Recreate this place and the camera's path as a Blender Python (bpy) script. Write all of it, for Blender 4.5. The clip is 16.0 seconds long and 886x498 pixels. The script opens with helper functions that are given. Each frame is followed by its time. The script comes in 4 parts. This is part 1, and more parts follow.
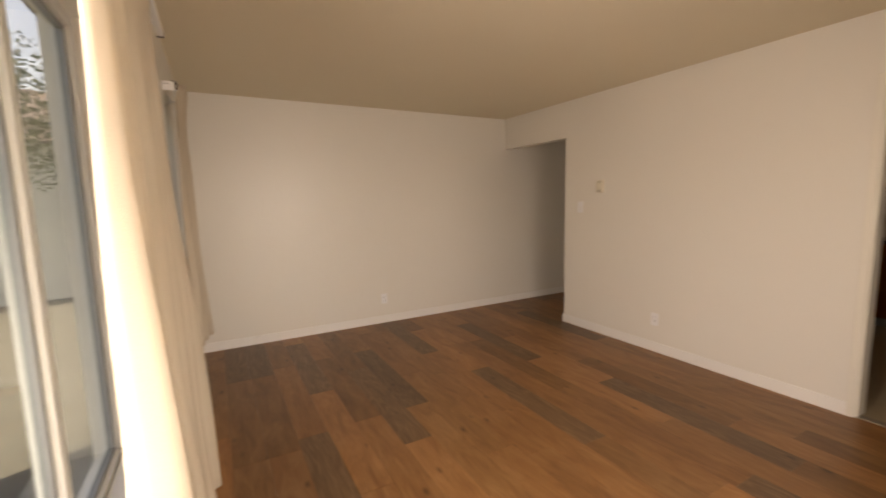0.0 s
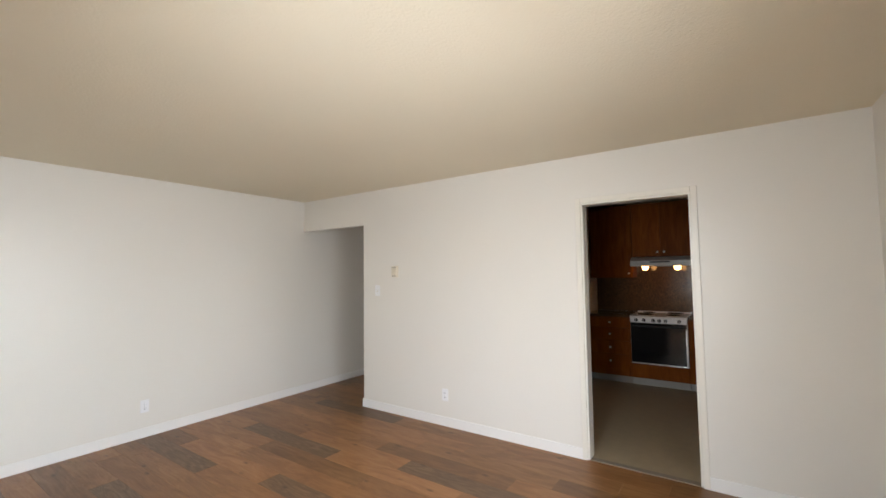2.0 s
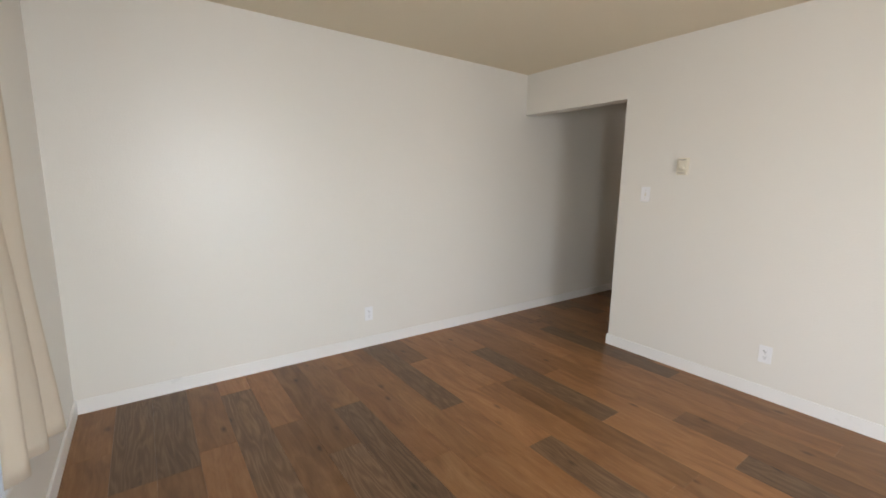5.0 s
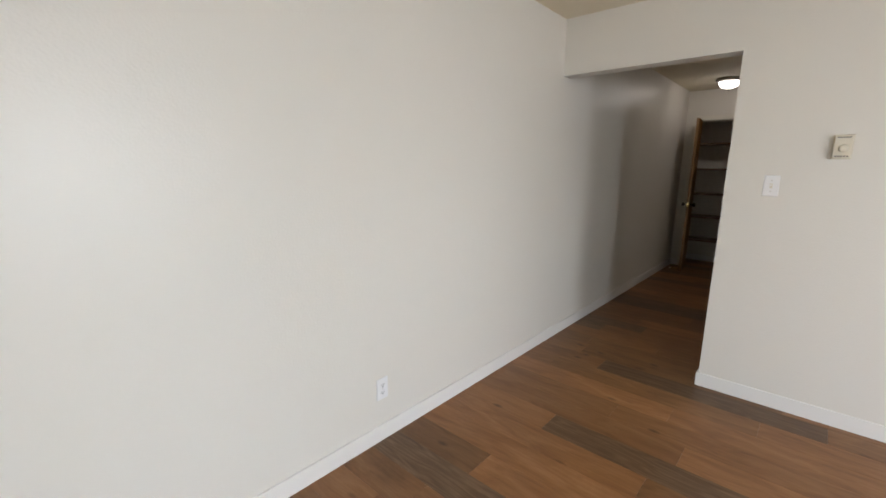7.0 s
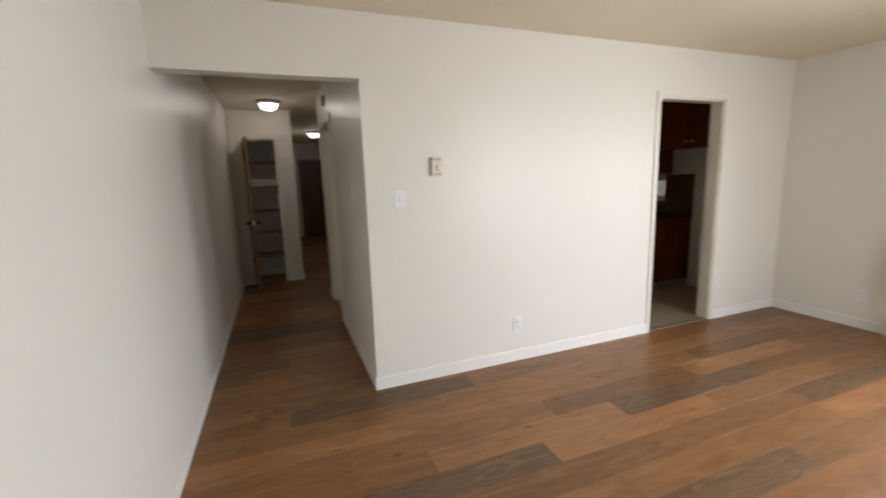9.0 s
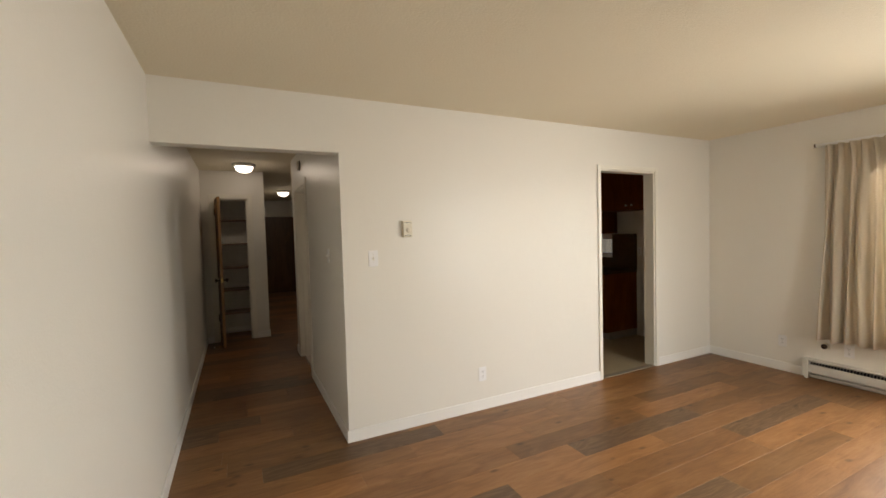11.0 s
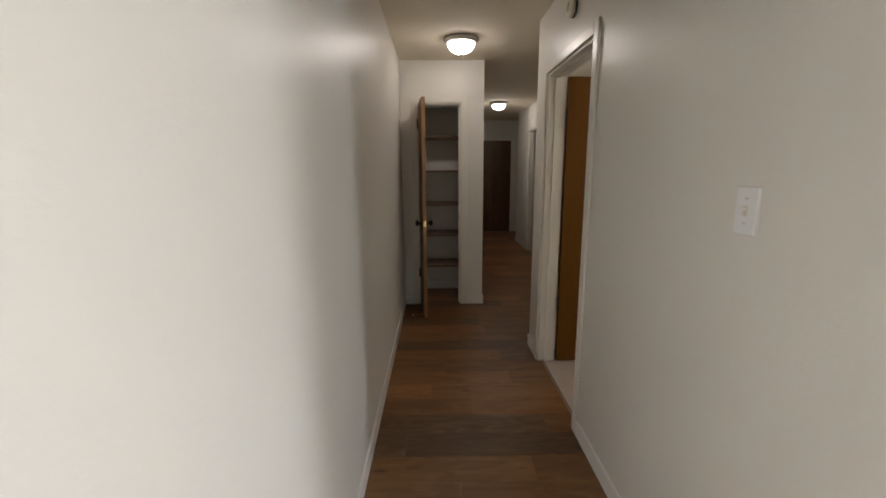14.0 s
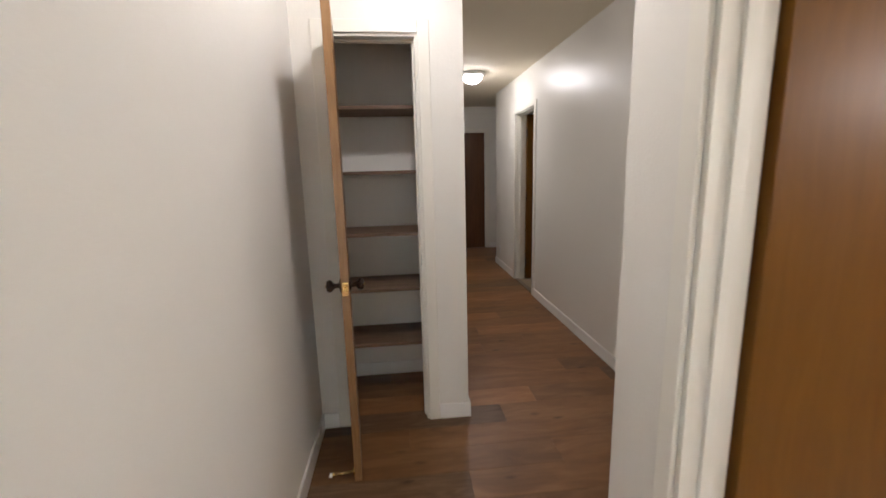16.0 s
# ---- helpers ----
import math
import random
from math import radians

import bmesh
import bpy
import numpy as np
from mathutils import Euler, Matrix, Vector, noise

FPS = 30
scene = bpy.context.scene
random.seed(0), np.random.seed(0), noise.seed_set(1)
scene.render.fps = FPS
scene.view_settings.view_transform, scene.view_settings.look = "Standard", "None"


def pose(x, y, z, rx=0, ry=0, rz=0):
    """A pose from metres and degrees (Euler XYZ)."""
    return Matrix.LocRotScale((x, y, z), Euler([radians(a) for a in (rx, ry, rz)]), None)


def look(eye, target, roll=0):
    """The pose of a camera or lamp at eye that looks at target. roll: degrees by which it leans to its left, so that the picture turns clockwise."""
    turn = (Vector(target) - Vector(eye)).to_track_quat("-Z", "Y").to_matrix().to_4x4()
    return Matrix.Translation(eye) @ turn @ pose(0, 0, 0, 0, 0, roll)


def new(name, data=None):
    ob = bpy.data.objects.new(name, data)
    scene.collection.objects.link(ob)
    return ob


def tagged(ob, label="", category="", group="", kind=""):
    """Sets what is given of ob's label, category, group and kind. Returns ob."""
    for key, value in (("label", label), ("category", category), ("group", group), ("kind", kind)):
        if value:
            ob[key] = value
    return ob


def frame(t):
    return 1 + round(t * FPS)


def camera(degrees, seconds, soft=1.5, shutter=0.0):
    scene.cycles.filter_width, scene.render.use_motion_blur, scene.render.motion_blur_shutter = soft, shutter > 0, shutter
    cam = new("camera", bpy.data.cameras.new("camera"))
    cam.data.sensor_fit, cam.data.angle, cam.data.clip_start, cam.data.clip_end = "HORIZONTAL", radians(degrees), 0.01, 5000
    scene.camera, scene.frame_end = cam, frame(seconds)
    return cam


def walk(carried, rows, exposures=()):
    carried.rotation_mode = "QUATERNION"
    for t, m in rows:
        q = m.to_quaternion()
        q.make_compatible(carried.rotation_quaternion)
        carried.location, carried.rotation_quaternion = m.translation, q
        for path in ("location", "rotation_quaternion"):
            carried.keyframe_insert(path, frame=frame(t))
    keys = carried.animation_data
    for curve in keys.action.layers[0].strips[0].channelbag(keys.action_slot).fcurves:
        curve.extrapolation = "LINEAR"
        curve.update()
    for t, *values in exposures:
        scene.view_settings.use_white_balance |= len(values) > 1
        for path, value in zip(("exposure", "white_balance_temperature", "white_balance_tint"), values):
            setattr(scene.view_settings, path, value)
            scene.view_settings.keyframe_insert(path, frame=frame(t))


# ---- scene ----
cam = camera(93.5, 16.0, soft=1.6, shutter=0.3)

PATH = [
    (0, (4.526, -3.436, 1.424), (2.783, -2.485, 1.186), -1.3),
    (0.5, (4.524, -3.412, 1.464), (3.094, -2.019, 1.339), -1.2),
    (1, (4.595, -3.408, 1.48), (3.39, -1.814, 1.559), -1.7),
    (1.5, (4.613, -3.423, 1.502), (3.47, -1.791, 1.674), -1.7),
    (2, (4.592, -3.423, 1.501), (3.451, -1.784, 1.612), -0.8),
    (2.5, (4.587, -3.407, 1.485), (3.414, -1.788, 1.54), 0.1),
    (3, (4.508, -3.38, 1.42), (3.166, -1.9, 1.326), 2.6),
    (3.5, (4.212, -3.343, 1.375), (2.671, -2.085, 1.167), 1.3),
    (4, (3.868, -3.288, 1.382), (2.302, -2.068, 1.138), 1.3),
    (4.5, (3.46, -3.218, 1.377), (1.819, -2.121, 1.06), 3.7),
    (5, (3.068, -3.226, 1.377), (1.467, -2.07, 1.059), 0.9),
    (5.2, (2.918, -3.218, 1.382), (1.335, -2.029, 1.093), 1.3),
    (7.3, (1.304, -2.97, 1.398), (0.167, -1.383, 0.964), 0.5),
    (7.5, (1.167, -2.941, 1.396), (0.229, -1.229, 0.96), -0.1),
    (8, (0.882, -2.81, 1.395), (0.3, -0.945, 0.967), 0.9),
    (8.5, (0.677, -2.692, 1.418), (0.535, -0.73, 1.058), -0.3),
    (9, (0.568, -2.693, 1.44), (1.28, -0.855, 1.103), -1.8),
    (9.2, (0.535, -2.725, 1.428), (1.393, -0.943, 1.132), -0.9),
    (11.3, (0.43, -2.937, 1.485), (1.314, -1.144, 1.41), -1.6),
    (11.5, (0.428, -2.876, 1.446), (1.166, -1.023, 1.29), -1.0),
    (12, (0.4, -2.519, 1.397), (0.816, -0.582, 1.126), -2.4),
    (12.5, (0.396, -2.082, 1.371), (0.602, -0.116, 1.07), -2.3),
    (13, (0.405, -1.569, 1.387), (0.455, 0.383, 0.957), -2.4),
    (13.5, (0.35, -1.039, 1.383), (0.454, 0.922, 1.002), -1.1),
    (14, (0.343, -0.489, 1.421), (0.373, 1.474, 1.041), -0.4),
    (14.5, (0.344, 0.052, 1.371), (0.501, 2.012, 1.008), -2.2),
    (15, (0.347, 0.576, 1.392), (0.448, 2.53, 0.98), 0.1),
    (15.5, (0.377, 1.092, 1.377), (0.529, 3.045, 0.972), -2.0),
    (16, (0.469, 1.615, 1.396), (0.674, 3.569, 1.024), -1.5),
]
walk(cam, [(t, look(eye, target, roll)) for t, eye, target, roll in PATH],
     [(0.0, 2.08, 10100, 29), (0.5, 2.62, 8400, 20), (1.5, 2.82, 6850, 16.5), (3.0, 2.83, 6800, 16.5), (3.8, 2.80, 6800, 16.5), (4.5, 2.70, 6950, 17), (5.0, 2.70, 6900, 16.5), (7.5, 2.86, 6700, 16),
      (9.0, 2.98, 6800, 16), (9.2, 2.95, 6900, 16), (11.3, 2.80, 8000, 16), (11.8, 2.93, 7100, 16), (12.5, 2.98, 6650, 16.5), (13.5, 3.28, 6650, 16), (14.5, 4.32, 6750, 15), (15.5, 5.22, 6250, 16), (16.0, 5.28, 6100, 16)])

# ---- light ----
world = bpy.data.worlds.new("world")
scene.world = world
world.use_nodes = True
wn = world.node_tree.nodes
sky = wn.new("ShaderNodeTexSky")
sky.sky_type = "NISHITA"
sky.sun_disc = False
sky.sun_elevation, sky.sun_rotation = radians(48), radians(-20)
sky.dust_density = 2.5
world.node_tree.links.new(sky.outputs[0], wn["Background"].inputs[0])
wn["Background"].inputs[1].default_value = 0.09
# sun behind the house, so that no direct beam enters the south and east windows
sun = new("sun", bpy.data.lights.new("sun", "SUN"))
sun.data.energy, sun.data.angle, sun.data.color = 2.2, radians(0.6), (1, 0.95, 0.87)
sun.matrix_world = look((-6, 14, 17), (0, 0, 0))


def window_lamp(name, eye, target, w, h, watts, color, spread=135):
    """Skylight that falls inwards and down through a window's opening."""
    lamp = new(name, bpy.data.lights.new(name, "AREA"))
    lamp.data.spread = radians(spread)
    lamp.data.shape, lamp.data.size, lamp.data.size_y = "RECTANGLE", w, h
    lamp.data.energy, lamp.data.color = watts, color
    lamp.matrix_world = look(eye, target)


window_lamp("east_window_daylight", (5.44, -2.22, 1.27), (0.44, -2.22, -0.40), 1.70, 1.45, 7.6, (0.88, 0.94, 1.0))
# low north-east sky: narrower lamp added to put a bright patch on the west wall
window_lamp("east_window_low_sky", (5.435, -2.25, 1.30), (0.0, -2.75, 0.35), 1.70, 1.45, 2.7, (0.76, 0.89, 1.0), 72)
window_lamp("south_window_daylight", (4.20, -3.90, 1.27), (2.2, 1.1, -0.35), 0.95, 1.60, 11.5, (0.82, 0.92, 1.0))


def bulb(name, x, y, z, watts, size=0.05):
    lamp = new(name, bpy.data.lights.new(name, "POINT"))
    lamp.data.energy, lamp.data.shadow_soft_size, lamp.data.color = watts, size, (1.0, 0.94, 0.86)
    lamp.location = (x, y, z)


bulb("hall_bulb", 0.555, 3.10, 2.385, 0.25)
bulb("far_hall_bulb", 1.35, 6.42, 2.385, 0.26)
# added fill for the bath, whose own light source is unseen
bulb("bath_fill", 2.60, 1.60, 1.72, 0.30, 0.10)


# ---- materials ----
def material(name, color, rough=0.5, metal=0.0, var=0.06, var_scale=3.0, bump=0.0, bump_scale=80.0, spec=0.5, coat=0.0, coarse=0.0, coarse_scale=12.0, rvar=0.07):
    """A surface with a slow stain-like variation, fine relief and a slight unevenness of gloss."""
    m = bpy.data.materials.new(name)
    m.use_nodes = True
    nt = m.node_tree
    b = nt.nodes["Principled BSDF"]
    b.inputs["Roughness"].default_value, b.inputs["Metallic"].default_value = rough, metal
    b.inputs["Specular IOR Level"].default_value = spec
    b.inputs["Coat Weight"].default_value, b.inputs["Coat Roughness"].default_value = coat, 0.25
    tc = nt.nodes.new("ShaderNodeTexCoord")
    n1 = nt.nodes.new("ShaderNodeTexNoise")
    n1.inputs["Scale"].default_value, n1.inputs["Detail"].default_value = var_scale, 6
    nt.links.new(tc.outputs["Object"], n1.inputs["Vector"])
    mix = nt.nodes.new("ShaderNodeMix")
    mix.data_type = "RGBA"
    mix.inputs["A"].default_value = (*[c * (1 - var) for c in color], 1)
    mix.inputs["B"].default_value = (*[min(1, c * (1 + var)) for c in color], 1)
    nt.links.new(n1.outputs["Fac"], mix.inputs["Factor"])
    nt.links.new(mix.outputs["Result"], b.inputs["Base Color"])
    mr = nt.nodes.new("ShaderNodeMapRange")
    mr.inputs["To Min"].default_value, mr.inputs["To Max"].default_value = max(0.02, rough - rvar), min(1, rough + rvar)
    nt.links.new(n1.outputs["Fac"], mr.inputs["Value"])
    nt.links.new(mr.outputs["Result"], b.inputs["Roughness"])
    if bump:
        n2 = nt.nodes.new("ShaderNodeTexNoise")
        n2.inputs["Scale"].default_value, n2.inputs["Detail"].default_value = bump_scale, 3
        nt.links.new(tc.outputs["Object"], n2.inputs["Vector"])
        bp = nt.nodes.new("ShaderNodeBump")
        bp.inputs["Strength"].default_value, bp.inputs["Distance"].default_value = bump, 0.004
        nt.links.new(n2.outputs["Fac"], bp.inputs["Height"])
        if coarse:
            n3 = nt.nodes.new("ShaderNodeTexNoise")
            n3.inputs["Scale"].default_value, n3.inputs["Detail"].default_value = coarse_scale, 2
            nt.links.new(tc.outputs["Object"], n3.inputs["Vector"])
            bq = nt.nodes.new("ShaderNodeBump")
            bq.inputs["Strength"].default_value, bq.inputs["Distance"].default_value = coarse, 0.02
            nt.links.new(n3.outputs["Fac"], bq.inputs["Height"])
            nt.links.new(bq.outputs["Normal"], bp.inputs["Normal"])
        nt.links.new(bp.outputs["Normal"], b.inputs["Normal"])
    return m


def wood(name, dark, mid, light, rough=0.4, along="X", bump=0.15, coat=0.0, grain=26.0, spread=0.16, knots=True, rvar=0.10, width=0.15, mixw=0.45, fig=0.55, spec=0.5, coat_rough=0.08, stretch=1.7, rings=0.0):
    """Wood with long grain along one axis, broad figure, knots and a different tone for each piece."""
    m = bpy.data.materials.new(name)
    m.use_nodes = True
    nt = m.node_tree
    b = nt.nodes["Principled BSDF"]
    b.inputs["Coat Weight"].default_value, b.inputs["Coat Roughness"].default_value = coat, coat_rough
    b.inputs["Specular IOR Level"].default_value = spec
    tc, oi = nt.nodes.new("ShaderNodeTexCoord"), nt.nodes.new("ShaderNodeObjectInfo")
    off = nt.nodes.new("ShaderNodeMath")
    off.operation = "MULTIPLY"
    off.inputs[1].default_value = 37.0
    nt.links.new(oi.outputs["Random"], off.inputs[0])
    add = nt.nodes.new("ShaderNodeVectorMath")
    nt.links.new(tc.outputs["Object"], add.inputs[0])
    nt.links.new(off.outputs[0], add.inputs[1])
    # slow bending of the grain
    warp = nt.nodes.new("ShaderNodeTexNoise")
    warp.inputs["Scale"].default_value, warp.inputs["Detail"].default_value = 2.2, 2
    nt.links.new(add.outputs[0], warp.inputs["Vector"])
    ws = nt.nodes.new("ShaderNodeVectorMath")
    ws.operation = "SCALE"
    ws.inputs["Scale"].default_value = 0.07
    nt.links.new(warp.outputs["Color"], ws.inputs[0])
    wa = nt.nodes.new("ShaderNodeVectorMath")
    nt.links.new(add.outputs[0], wa.inputs[0])
    nt.links.new(ws.outputs[0], wa.inputs[1])

    def layer(stretch, across, detail, rough_n=0.6, bend=0.0):
        mp = nt.nodes.new("ShaderNodeMapping")
        s = {"X": (stretch, across, across), "Y": (across, stretch, across), "Z": (across, across, stretch)}[along]
        mp.inputs["Scale"].default_value = s
        nt.links.new(wa.outputs[0], mp.inputs["Vector"])
        n = nt.nodes.new("ShaderNodeTexNoise")
        n.inputs["Scale"].default_value, n.inputs["Detail"].default_value, n.inputs["Roughness"].default_value = 1.0, detail, rough_n
        n.inputs["Distortion"].default_value = bend
        nt.links.new(mp.outputs[0], n.inputs["Vector"])
        return n.outputs["Fac"]

    fine, broad = layer(grain / 14, grain * 3.2, 5, 0.7), layer(stretch, grain * fig, 6, 0.62, 0.9)
    if rings:
        ph = layer(0.9, grain * 0.16, 2, 0.5)
        mu, sn, half = (nt.nodes.new("ShaderNodeMath") for _ in range(3))
        mu.operation, mu.inputs[1].default_value = "MULTIPLY", rings
        sn.operation = "SINE"
        half.operation, half.inputs[1].default_value, half.inputs[2].default_value = "MULTIPLY_ADD", 0.16, 0.5
        nt.links.new(ph, mu.inputs[0])
        nt.links.new(mu.outputs[0], sn.inputs[0])
        nt.links.new(sn.outputs[0], half.inputs[0])
        bl = nt.nodes.new("ShaderNodeMix")
        bl.inputs["Factor"].default_value = 0.45
        nt.links.new(half.outputs[0], bl.inputs["A"])
        nt.links.new(broad, bl.inputs["B"])
        broad = bl.outputs["Result"]
    ramp = nt.nodes.new("ShaderNodeValToRGB")
    e = ramp.color_ramp.elements
    e[0].position, e[0].color = 0.5 - width, (*dark, 1)
    e[1].position, e[1].color = 0.5 + width, (*light, 1)
    e.new(0.5).color = (*mid, 1)
    mixf = nt.nodes.new("ShaderNodeMix")
    mixf.inputs["Factor"].default_value = mixw
    nt.links.new(broad, mixf.inputs["A"])
    nt.links.new(fine, mixf.inputs["B"])
    nt.links.new(mixf.outputs["Result"], ramp.inputs["Fac"])
    col = ramp.outputs["Color"]
    if knots:
        vo = nt.nodes.new("ShaderNodeTexVoronoi")
        mp = nt.nodes.new("ShaderNodeMapping")
        mp.inputs["Scale"].default_value = {"X": (3.6, 8, 1), "Y": (8, 3.6, 1), "Z": (8, 8, 3.6)}[along]
        nt.links.new(wa.outputs[0], mp.inputs["Vector"])
        nt.links.new(mp.outputs[0], vo.inputs["Vector"])
        vo.inputs["Scale"].default_value = 1.0
        kr = nt.nodes.new("ShaderNodeMapRange")
        kr.inputs["From Min"].default_value, kr.inputs["From Max"].default_value = 0.03, 0.15
        kr.inputs["To Min"].default_value, kr.inputs["To Max"].default_value = 0.42, 1.0
        nt.links.new(vo.outputs["Distance"], kr.inputs["Value"])
        km = nt.nodes.new("ShaderNodeVectorMath")
        km.operation = "SCALE"
        nt.links.new(col, km.inputs[0])
        nt.links.new(kr.outputs["Result"], km.inputs["Scale"])
        col = km.outputs[0]
    tone = nt.nodes.new("ShaderNodeMapRange")
    tone.inputs["To Min"].default_value, tone.inputs["To Max"].default_value = 1 - spread, 1 + spread
    nt.links.new(oi.outputs["Random"], tone.inputs["Value"])
    tm = nt.nodes.new("ShaderNodeVectorMath")
    tm.operation = "SCALE"
    nt.links.new(col, tm.inputs[0])
    nt.links.new(tone.outputs["Result"], tm.inputs["Scale"])
    nt.links.new(tm.outputs[0], b.inputs["Base Color"])
    rr = nt.nodes.new("ShaderNodeMapRange")
    rr.inputs["To Min"].default_value, rr.inputs["To Max"].default_value = rough + rvar, max(0.05, rough - rvar)
    nt.links.new(fine, rr.inputs["Value"])
    nt.links.new(rr.outputs["Result"], b.inputs["Roughness"])
    bp = nt.nodes.new("ShaderNodeBump")
    bp.inputs["Strength"].default_value, bp.inputs["Distance"].default_value = bump, 0.002
    nt.links.new(fine, bp.inputs["Height"])
    nt.links.new(bp.outputs["Normal"], b.inputs["Normal"])
    return m


def glow(name, color, strength):
    m = bpy.data.materials.new(name)
    m.use_nodes = True
    b = m.node_tree.nodes["Principled BSDF"]
    b.inputs["Base Color"].default_value = (0.85, 0.83, 0.8, 1)
    b.inputs["Emission Color"].default_value, b.inputs["Emission Strength"].default_value = (*color, 1), strength
    b.inputs["Roughness"].default_value = 0.2
    return m


def glass_pane(name):
    m = bpy.data.materials.new(name)
    m.use_nodes = True
    nt = m.node_tree
    out = nt.nodes["Material Output"]
    tr, gl, mx, fr, pw, sc = (nt.nodes.new("ShaderNode" + k) for k in ("BsdfTransparent", "BsdfGlossy", "MixShader", "LayerWeight", "Math", "MapRange"))
    tr.inputs[0].default_value = (0.93, 0.97, 0.95, 1)
    gl.inputs["Roughness"].default_value = 0.02
    pw.operation, pw.inputs[1].default_value = "POWER", 5.0
    sc.inputs["To Min"].default_value, sc.inputs["To Max"].default_value = 0.03, 0.75
    fr.inputs[0].default_value = 0.5
    nt.links.new(fr.outputs["Facing"], pw.inputs[0])
    nt.links.new(pw.outputs[0], sc.inputs["Value"])
    nt.links.new(sc.outputs["Result"], mx.inputs[0])
    nt.links.new(tr.outputs[0], mx.inputs[1])
    nt.links.new(gl.outputs[0], mx.inputs[2])
    nt.links.new(mx.outputs[0], out.inputs["Surface"])
    return m


def fabric(name, color):
    """Woven cloth that lets some of the light behind it through."""
    m = material(name, color, 0.95, 0, 0.05, 5, 0.25, 320, 0.1)
    nt = m.node_tree
    b, out = nt.nodes["Principled BSDF"], nt.nodes["Material Output"]
    tl, mx = nt.nodes.new("ShaderNodeBsdfTranslucent"), nt.nodes.new("ShaderNodeMixShader")
    tl.inputs[0].default_value = (*color, 1)
    mx.inputs[0].default_value = 0.26
    nt.links.new(b.outputs[0], mx.inputs[1])
    nt.links.new(tl.outputs[0], mx.inputs[2])
    nt.links.new(mx.outputs[0], out.inputs["Surface"])
    return m


def granite(name):
    m = material(name, (0.16, 0.10, 0.07), 0.10, 0, 0.25, 4, spec=0.5)
    nt = m.node_tree
    b = nt.nodes["Principled BSDF"]
    tc, vo, rp = (nt.nodes.new("ShaderNode" + k) for k in ("TexCoord", "TexVoronoi", "ValToRGB"))
    vo.inputs["Scale"].default_value = 150
    nt.links.new(tc.outputs["Object"], vo.inputs["Vector"])
    nt.links.new(vo.outputs["Color"], rp.inputs["Fac"])
    e = rp.color_ramp.elements
    e[0].position, e[0].color = 0.2, (0.045, 0.028, 0.018, 1)
    e[1].position, e[1].color = 0.85, (0.17, 0.090, 0.040, 1)
    e.new(0.55).color = (0.090, 0.046, 0.021, 1)
    nt.links.new(rp.outputs["Color"], b.inputs["Base Color"])
    return m


def vinyl(name):
    """Sheet vinyl with a faint mottled tile print."""
    m = material(name, (0.37, 0.295, 0.19), 0.45, 0, 0.16, 14, 0.08, 60)
    return m


PAINT = material("wall_paint", (0.80, 0.775, 0.717), 0.35, 0, 0.012, 1.3, 0.22, 110, 0.40, 0.0, 0.06, 14, 0.03)
CEIL = material("ceiling_paint", (0.83, 0.755, 0.60), 0.85, 0, 0.02, 2.0, 0.55, 75, 0.3, 0, 0.05, 14)
CASING = material("door_frame_paint", (0.82, 0.79, 0.71), 0.32, 0, 0.02, 4, 0.05, 50)
TRIM = material("trim_paint", (0.87, 0.86, 0.83), 0.30, 0, 0.02, 4, 0.04, 60)
PLASTIC = material("white_plastic", (0.86, 0.865, 0.87), 0.3, 0, 0.01, 10)
CREAM = material("cream_plastic", (0.74, 0.69, 0.57), 0.4, 0, 0.02, 10)
SLOT = material("dark_slot", (0.03, 0.028, 0.026), 0.6)
BRASS = material("brass", (0.72, 0.52, 0.2), 0.22, 1.0, 0.08, 30)
BRONZE = material("dark_bronze", (0.06, 0.04, 0.03), 0.28, 0.8, 0.15, 40)
STEEL = material("brushed_nickel", (0.62, 0.6, 0.56), 0.3, 1.0, 0.06, 30)
ALU = material("grey_window_frame", (0.33, 0.35, 0.36), 0.42, 0.3, 0.05, 20)
VINYLFRAME = material("white_window_frame", (0.80, 0.80, 0.77), 0.35, 0, 0.02, 8)
HOOD = material("almond_hood_enamel", (0.40, 0.375, 0.33), 0.35, 0, 0.04, 12)
HEATER = material("heater_enamel", (0.70, 0.68, 0.62), 0.38, 0, 0.03, 12)
ENAMEL = material("white_enamel", (0.75, 0.74, 0.71), 0.2, 0, 0.03, 12)
BLACKGLASS = material("black_oven_glass", (0.008, 0.008, 0.009), 0.08, 0, 0.05, 5)
IRON = material("burner_iron", (0.015, 0.014, 0.013), 0.55, 0.3, 0.2, 30)
ALUSTRIP = material("dull_aluminium", (0.26, 0.22, 0.17), 0.5, 0.2, 0.08, 25)
SUB = material("subfloor", (0.05, 0.035, 0.025), 0.9)
GRANITE = granite("brown_granite")
COVE = material("grey_vinyl_cove", (0.33, 0.31, 0.27), 0.5, 0, 0.05, 10)
VINYL = vinyl("sheet_vinyl")
PALE_VINYL = material("pale_sheet_vinyl", (0.58, 0.50, 0.45), 0.35, 0, 0.12, 9, 0.05, 60)
CLOTH = fabric("cream_curtain_cloth", (0.68, 0.60, 0.49))
GLASS = glass_pane("window_glass")
LAMPGLASS = glow("lit_lamp_glass", (1.0, 0.96, 0.92), 0.62)
HOODLAMP = glow("lit_hood_lamp", (1.0, 0.50, 0.16), 1.6)
PLANK_WARM = wood("plank_warm", (0.162, 0.068, 0.024), (0.274, 0.124, 0.046), (0.375, 0.190, 0.081), 0.40, width=0.22, mixw=0.30, fig=0.40, stretch=2.6, spread=0.20, spec=0.38)
